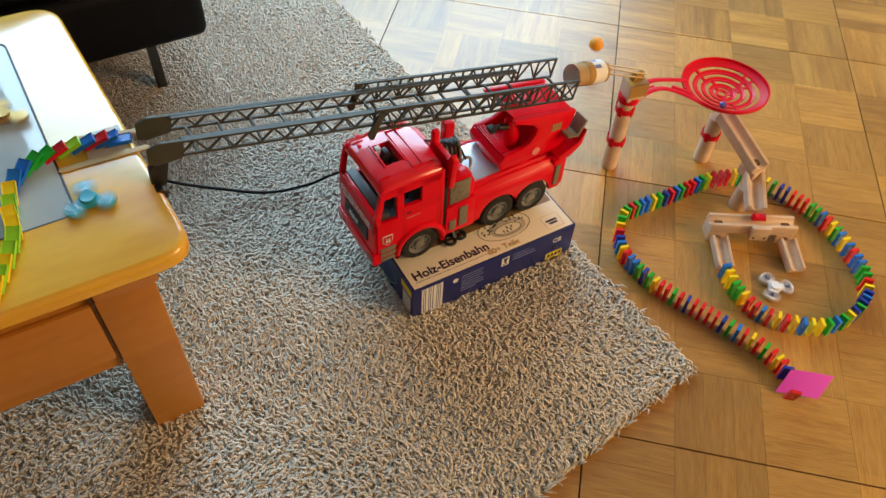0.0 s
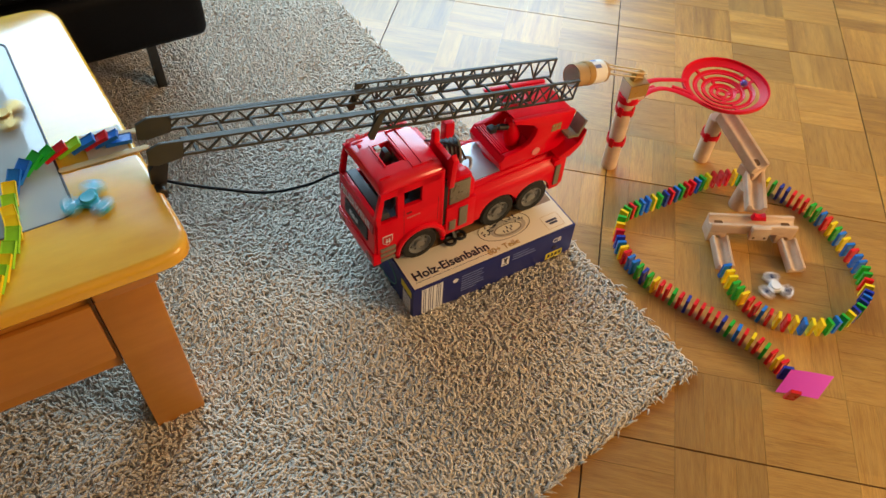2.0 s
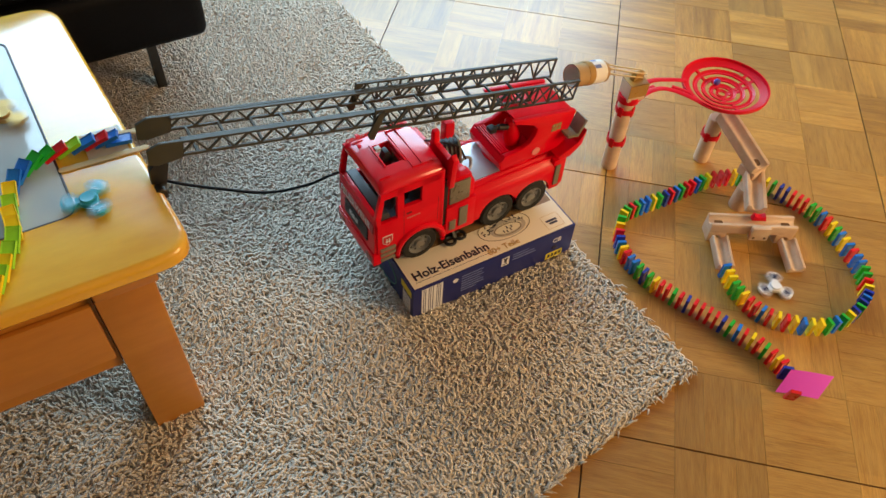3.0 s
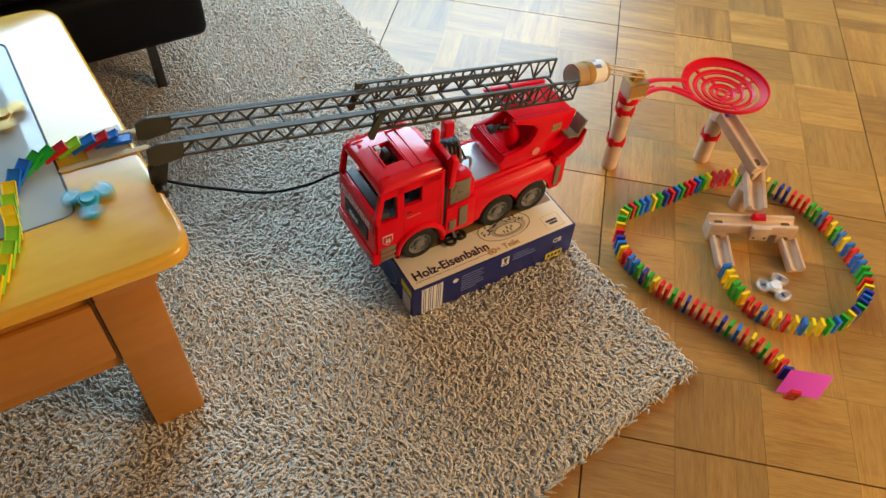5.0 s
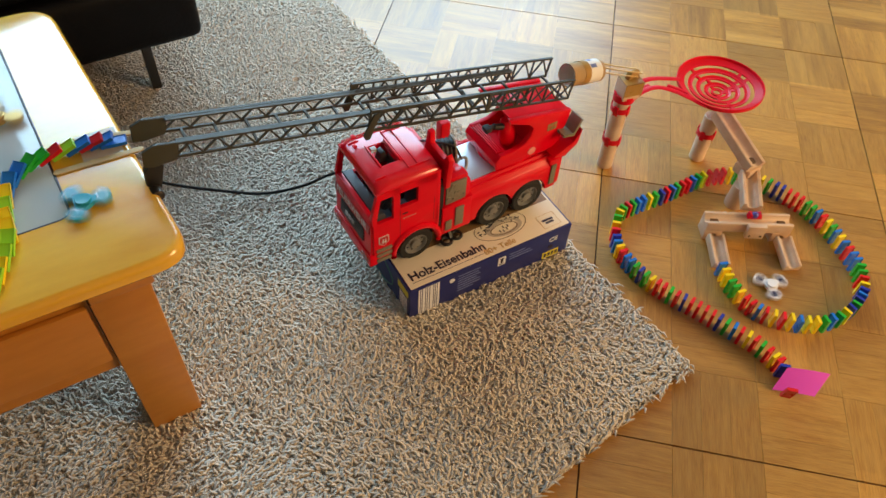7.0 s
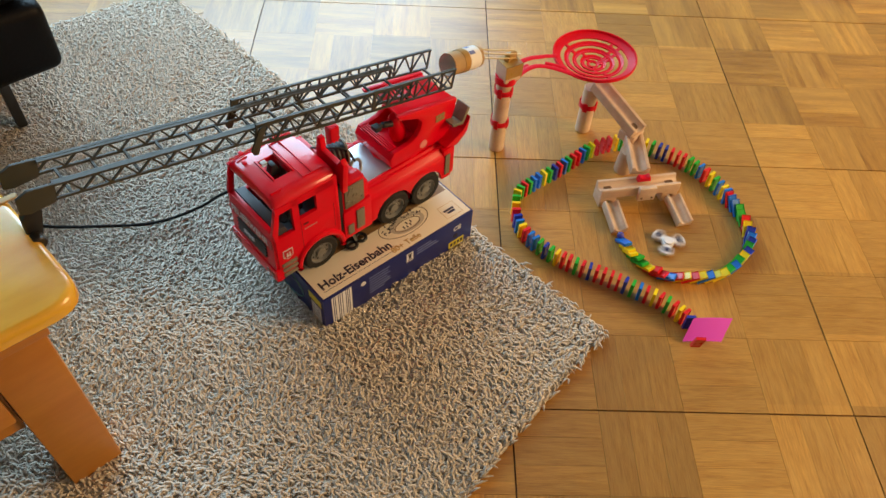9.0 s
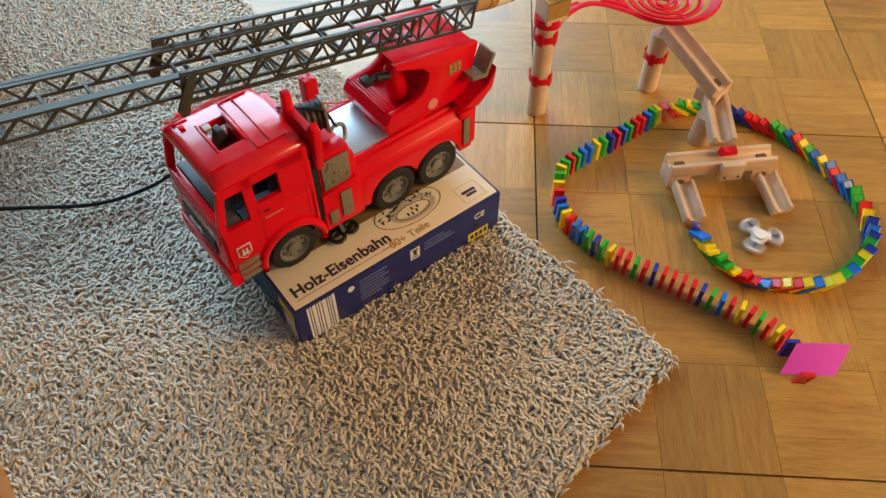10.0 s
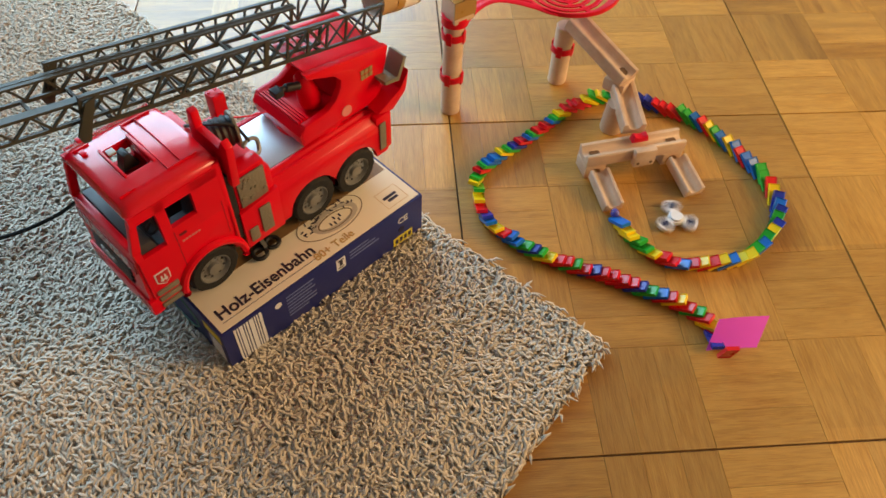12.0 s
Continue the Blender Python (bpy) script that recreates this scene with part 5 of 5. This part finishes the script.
rotor_white = make_spinner("fidget_spinner", pose(0.6985, -0.2735, 0.0005), SPIN_WHITE, "white fidget spinner spinning on the parquet", weight=plain("navy_weight", (0.012, 0.015, 0.06), 0.4), core=0.0008)
GOLD = plain("brass_spinner", (0.55, 0.36, 0.12), 0.3, 0.6)
rotor_gold = make_spinner("fidget_spinner", pose(-0.5215, 0.3660, TOP + 0.0005), GOLD, "brass-coloured fidget spinner spinning on the glass", weight=GOLD)
rotor_blue = make_spinner("fidget_spinner", pose(-0.4485, 0.1310, TOP + 0.0005), SPIN_BLUE, "turquoise fidget spinner spinning on the table", weight=STEEL, core=0.0062)

# ---- pink note on a red domino ----
ob = new("domino", DOMINO["r"])
tagged(ob, "red plastic domino holding up the pink note", "domino")
edge = Vector((0.737, -0.676, 0))
rise = (Vector((0.676, 0.737, 0)) * -0.22 + Vector((0, 0, 0.97))).normalized()
m = Matrix((edge.cross(rise), edge, rise)).transposed().to_4x4()
m.translation = Vector((0.5185, -0.4770, 0.0215))
ob.matrix_world = m
bm = bmesh.new()
A, D, B = Vector((0.5198, -0.4520, 0.0051)), Vector((0.5748, -0.5024, 0.0112)), Vector((0.5563, -0.4399, 0.0377))
C = Vector((0.6160, -0.4889, 0.0380))
n = 10
rows = []
for j in range(n + 1):
    v = j / n
    rows.append([bm.verts.new(A.lerp(D, i / n).lerp(B.lerp(C, i / n), v) + Vector((0, 0, 0.002 * math.sin(math.pi * i / n)))) for i in range(n + 1)])
for r0, r1 in zip(rows, rows[1:]):
    for i in range(n):
        bm.faces.new((r0[i], r0[i + 1], r1[i + 1], r1[i]))
out = bmesh.ops.extrude_face_region(bm, geom=bm.faces[:])
bmesh.ops.translate(bm, verts=[g for g in out["geom"] if isinstance(g, bmesh.types.BMVert)], vec=(0, 0, -0.0004))
bmesh.ops.recalc_face_normals(bm, faces=bm.faces)
thing("paper_note", bm, PINK, "bright pink paper note leaning against a red domino", "paper note")

# ---- balls ----
bm = bmesh.new()
bmesh.ops.create_uvsphere(bm, u_segments=32, v_segments=20, radius=0.0190)
ball = thing("ping_pong_ball", bm, ORANGE, "orange ball bouncing away over the parquet", "ball")
bm = bmesh.new()
bmesh.ops.create_uvsphere(bm, u_segments=28, v_segments=16, radius=0.0078)
marble = thing("marble", bm, MARBLE, "blue violet glass marble rolling in the run", "marble")

# a blue toy brick further off on the parquet
bm = bmesh.new()
box(bm, 1.885, 1.945, 0.035, 0.085, 0.0004, 0.03, bevel=0.002)
thing("toy_brick", bm, DOMINO_MATS["b"], "blue plastic toy brick on the parquet", "toy brick")

# ---- the row of standing dominoes ----
COLOURS = "byyggyrrbryrybyygbgyngnbnyrggbbrbybgyrbggrrrnngybgygyrrrygbrrgbrngybbgrgygyrnbyrbbgngyrrgrnrrrrngbryrgryrn"
LINE = [(0.625, -0.198), (0.608, -0.254), (0.613, -0.314), (0.652, -0.364), (0.708, -0.398), (0.778, -0.403), (0.836, -0.383),
        (0.881, -0.337), (0.902, -0.277), (0.917, -0.218), (0.918, -0.157), (0.903, -0.097), (0.877, -0.040), (0.835, 0.001),
        (0.771, 0.020), (0.708, 0.021), (0.647, 0.022), (0.584, 0.026), (0.528, 0.020), (0.476, -0.033), (0.462, -0.087),
        (0.467, -0.144), (0.484, -0.199), (0.509, -0.253), (0.531, -0.311), (0.552, -0.367), (0.559, -0.422), (0.555, -0.435)]
LINE_AT = [*range(0, 105, 4), 105]
FRONT = [(0, 8.10), (6, 8.30), (13, 8.50), (17, 8.60), (29, 9.00), (38, 9.30), (47, 9.70), (53, 10.00), (65, 10.40), (73, 10.80), (84, 11.20), (98, 11.60), (103, 11.80), (105, 11.92)]
row = []
rng = random.Random(11)
for i, c in enumerate(COLOURS):
    p = curve_at(LINE_AT, LINE, i)
    a, b = curve_at(LINE_AT, LINE, max(0, i - 0.5)), curve_at(LINE_AT, LINE, min(105, i + 0.5))
    head = math.degrees(math.atan2(b.y - a.y, b.x - a.x)) + rng.uniform(-7, 7)
    ob = new("domino", DOMINO[c])
    tagged(ob, COLOUR_WORD[c] + " plastic domino in a curved row on parquet", "domino", "dominoes in the curved row")
    m = pose(p.x + rng.uniform(-0.0006, 0.0006), p.y + rng.uniform(-0.0006, 0.0006), 0.0006, 0, 0, head)
    ob.matrix_world = m
    row.append((ob, m))


def motions():
    # dominoes topple one after the other
    steps = [(0.0, 0.0), (0.05, 9.0), (0.10, 26.0), (0.15, 47.0), (0.20, 60.0), (0.26, 63.0)]
    for i, (ob, m) in enumerate(row):
        t0 = float(np.interp(i, [f[0] for f in FRONT], [f[1] for f in FRONT])) - 0.16
        rest = 61.0 + 4.0 * math.sin(i * 1.7) + (10 if i > 102 else 0)

        def lean(t):
            a = float(np.interp(t - t0, [s[0] for s in steps], [s[1] for s in steps]))
            return min(a * rest / 63.0, rest)

        times = [0.0] + [t0 + s for s, _ in steps if 0.0 < t0 + s < 11.95] + [12.0]
        walk(ob, [(t, m @ pose(DT / 2, 0, 0) @ pose(0, 0, 0, 0, lean(t), 0) @ pose(-DT / 2, 0, 0)) for t in times])
    # spinners
    n = 361
    for rotor, turns in ((rotor_white, 5.63), (rotor_blue, -6.37), (rotor_gold, 6.1)):
        walk(rotor, [(k / 30, pose(0, 0, 0.0068, 0, 0, math.degrees(2 * math.pi * turns * k / 30))) for k in range(n)])
    # the ball bounces away and rolls out of sight
    hops = [(-0.05, 0.815, 0.515, 0.105), (0.43, 0.862, 0.556, 0.100), (0.93, 0.907, 0.592, 0.080), (1.37, 0.983, 0.664, 0.055), (1.75, 1.05, 0.74, 0.035), (2.05, 1.10, 0.80, 0.015), (2.3, 1.14, 0.84, 0.0)]
    rows = []
    for k in range(0, 24):
        t = k * 0.1
        for h, g in zip(hops, hops[1:]):
            if h[0] <= t < g[0]:
                s = (t - h[0]) / (g[0] - h[0])
                rows.append((t, pose(h[1] + (g[1] - h[1]) * s, h[2] + (g[2] - h[2]) * s, 0.0195 + h[3] * 4 * s * (1 - s), 200 * t, 0, 0)))
    rows += [(2.4, pose(1.15, 0.85, 0.0195, 480, 0, 0)), (4.0, pose(1.34, 1.06, 0.0195, 540, 0, 0)), (6.5, pose(1.48, 1.22, 0.0195, 600, 0, 0)), (12.0, pose(1.50, 1.24, 0.0195, 610, 0, 0))]
    walk(ball, rows)
    # the marble circles down the spiral, then runs through the channels
    spiral = [(0.0, 0.794, 0.073), (0.1, 0.815, 0.058), (0.2, 0.841, 0.050), (0.3, 0.867, 0.054), (0.4, 0.889, 0.066), (0.5, 0.906, 0.083), (0.6, 0.918, 0.109),
              (0.7, 0.916, 0.138), (0.8, 0.911, 0.165), (0.9, 0.896, 0.182), (1.0, 0.872, 0.195), (1.1, 0.845, 0.196), (1.2, 0.825, 0.190), (1.3, 0.804, 0.174),
              (1.4, 0.790, 0.150), (1.5, 0.793, 0.123), (1.6, 0.809, 0.097), (1.7, 0.833, 0.081), (1.9, 0.882, 0.086), (2.0, 0.899, 0.114), (2.1, 0.898, 0.142),
              (2.2, 0.881, 0.166), (2.3, 0.856, 0.174), (2.4, 0.827, 0.162), (2.5, 0.812, 0.144), (2.6, 0.824, 0.116), (2.7, 0.849, 0.099), (2.8, 0.869, 0.111),
              (2.9, 0.873, 0.136), (3.0, 0.853, 0.150), (3.1, 0.833, 0.139), (3.2, 0.847, 0.123), (3.35, 0.862, 0.134), (3.5, 0.850, 0.141), (3.65, 0.838, 0.127),
              (3.8, 0.850, 0.117), (3.95, 0.860, 0.127), (4.1, 0.849, 0.134), (4.3, 0.846, 0.120), (4.5, 0.849, 0.124)]
    rows = [(t, pose(x, y, 0.1775 + 0.020 * (math.hypot(x - SW.x, y - SW.y) / 0.09) ** 1.3)) for t, x, y in spiral]
    for t, x, y, z in ((4.7, 0.8400, 0.0900, 0.158), (5.0, 0.8370, 0.0800, 0.1465), (5.2, 0.8340, 0.0640, 0.1420), (5.3, 0.8330, 0.0530, 0.1390), (5.4, 0.8320, 0.0400, 0.1355),
                       (5.5, 0.8310, 0.0240, 0.1310), (5.6, 0.8300, 0.0070, 0.1265), (5.7, 0.8295, -0.0020, 0.1240), (5.8, 0.8285, -0.0170, 0.1195), (5.9, 0.8275, -0.0330, 0.1150),
                       (6.0, 0.8270, -0.0370, 0.1000), (6.2, 0.8280, -0.0390, 0.0800), (6.4, 0.8140, -0.0610, 0.0775), (6.5, 0.8080, -0.0700, 0.0760), (6.7, 0.7900, -0.0930, 0.0715),
                       (6.9, 0.7720, -0.1150, 0.0660), (7.1, 0.7480, -0.1530, 0.0545), (7.5, 0.7050, -0.1330, 0.0540), (7.8, 0.6790, -0.1130, 0.0500), (7.9, 0.6700, -0.1210, 0.0260),
                       (8.05, 0.6450, -0.1740, 0.0190), (8.2, 0.6330, -0.1950, 0.0090), (8.4, 0.6315, -0.1965, 0.0086), (12.0, 0.6315, -0.1965, 0.0086)):
        rows.append((t, pose(x, y, z)))
    walk(marble, rows)


# ---- parquet boards, laid last ----
def oak_far():
    """The same oak for boards joined in one mesh."""
    mat = OAK.copy()
    mat.name = "oak_parquet_far"
    tree = mat.node_tree
    geo = tree.nodes.new("ShaderNodeNewGeometry")
    for link in list(tree.links):
        if link.from_node.type == "OBJECT_INFO":
            to = link.to_socket
            tree.links.remove(link)
            tree.links.new(geo.outputs["Random Per Island"], to)
    return mat


OAK_FAR = oak_far()
ANG = -40.6
U = [-4.09, -3.46, -2.825, -2.19, -1.557, -0.922, -0.286, 0.347, 0.980, 1.613, 2.246, 2.88, 3.51, 4.14]
N = [-3.32, -2.69, -2.056, -1.42, -0.79, -0.155, 0.4986, 1.122, 1.755, 2.39, 3.02, 3.65, 4.28]
bm = bmesh.new()
box(bm, -0.5, 0.5, -0.5, 0.5, -0.010, 0.0)
top_face = [f for f in bm.faces if f.normal.z > 0.9]
bmesh.ops.bevel(bm, geom=list(top_face[0].edges), offset=0.002, segments=1, affect="EDGES")
board_mesh = mesh_of(bm, OAK, False, "board")
grid = pose(0, 0, 0, 0, 0, ANG)
near, far = [], {0: [], 1: []}
rng = random.Random(21)
for iu in range(len(U) - 1):
    for i_n in range(len(N) - 1):
        su, sn = (U[iu + 1] - U[iu] - 0.0026) / 4, (N[i_n + 1] - N[i_n] - 0.0026) / 4
        for a in range(4):
            for b in range(4):
                turned = (a + b + iu + i_n) % 2
                cu, cn = U[iu] + 0.0013 + su * (a + 0.5), N[i_n] + 0.0013 + sn * (b + 0.5)
                for k in range(3):
                    off = (k - 1) / 3
                    if turned:
                        m = grid @ pose(cu + off * su, cn, rng.uniform(-0.0002, 0.0001), 0, 0, 90)
                        sx, sy = sn - 0.0003, su / 3 - 0.00012
                    else:
                        m = grid @ pose(cu, cn + off * sn, rng.uniform(-0.0002, 0.0001))
                        sx, sy = su - 0.0003, sn / 3 - 0.00012
                    c = m.translation
                    if not (X0 < c.x < X1 and Y0 < c.y < Y1):
                        continue
                    uncovered = not bool(in_rug(np.array([c.x]), np.array([c.y]))[0])
                    if uncovered and -0.2 < c.x < 1.28 and -0.85 < c.y < 0.46 and len(near) < 300:
                        near.append((m, sx, sy))
                    else:
                        far[turned].append((m, sx, sy))
for m, sx, sy in near:
    ob = new("board", board_mesh)
    ob.parent = floor
    ob.matrix_world = m @ Matrix.Diagonal((sx, sy, 1, 1))
for turned, items in far.items():
    g = grid @ pose(0, 0, 0, 0, 0, 90 * turned)
    inv = g.inverted()
    v, f = [], []
    for m, sx, sy in items:
        q = inv @ m
        n0 = len(v)
        for z in (-0.010, 0.0):
            for x, y in ((-1, -1), (1, -1), (1, 1), (-1, 1)):
                v.append(q @ Vector((x * sx / 2, y * sy / 2, z)))
        f += [(n0 + 4, n0 + 5, n0 + 6, n0 + 7)] + [(n0 + i, n0 + (i + 1) % 4, n0 + 4 + (i + 1) % 4, n0 + 4 + i) for i in range(4)]
    me = bpy.data.meshes.new("boards")
    me.from_pydata(v, [], f)
    me.materials.append(OAK_FAR)
    ob = new("boards", me)
    ob.parent = floor
    ob.matrix_world = g
    tagged(ob, "oak parquet boards", kind="stuff")

motions()
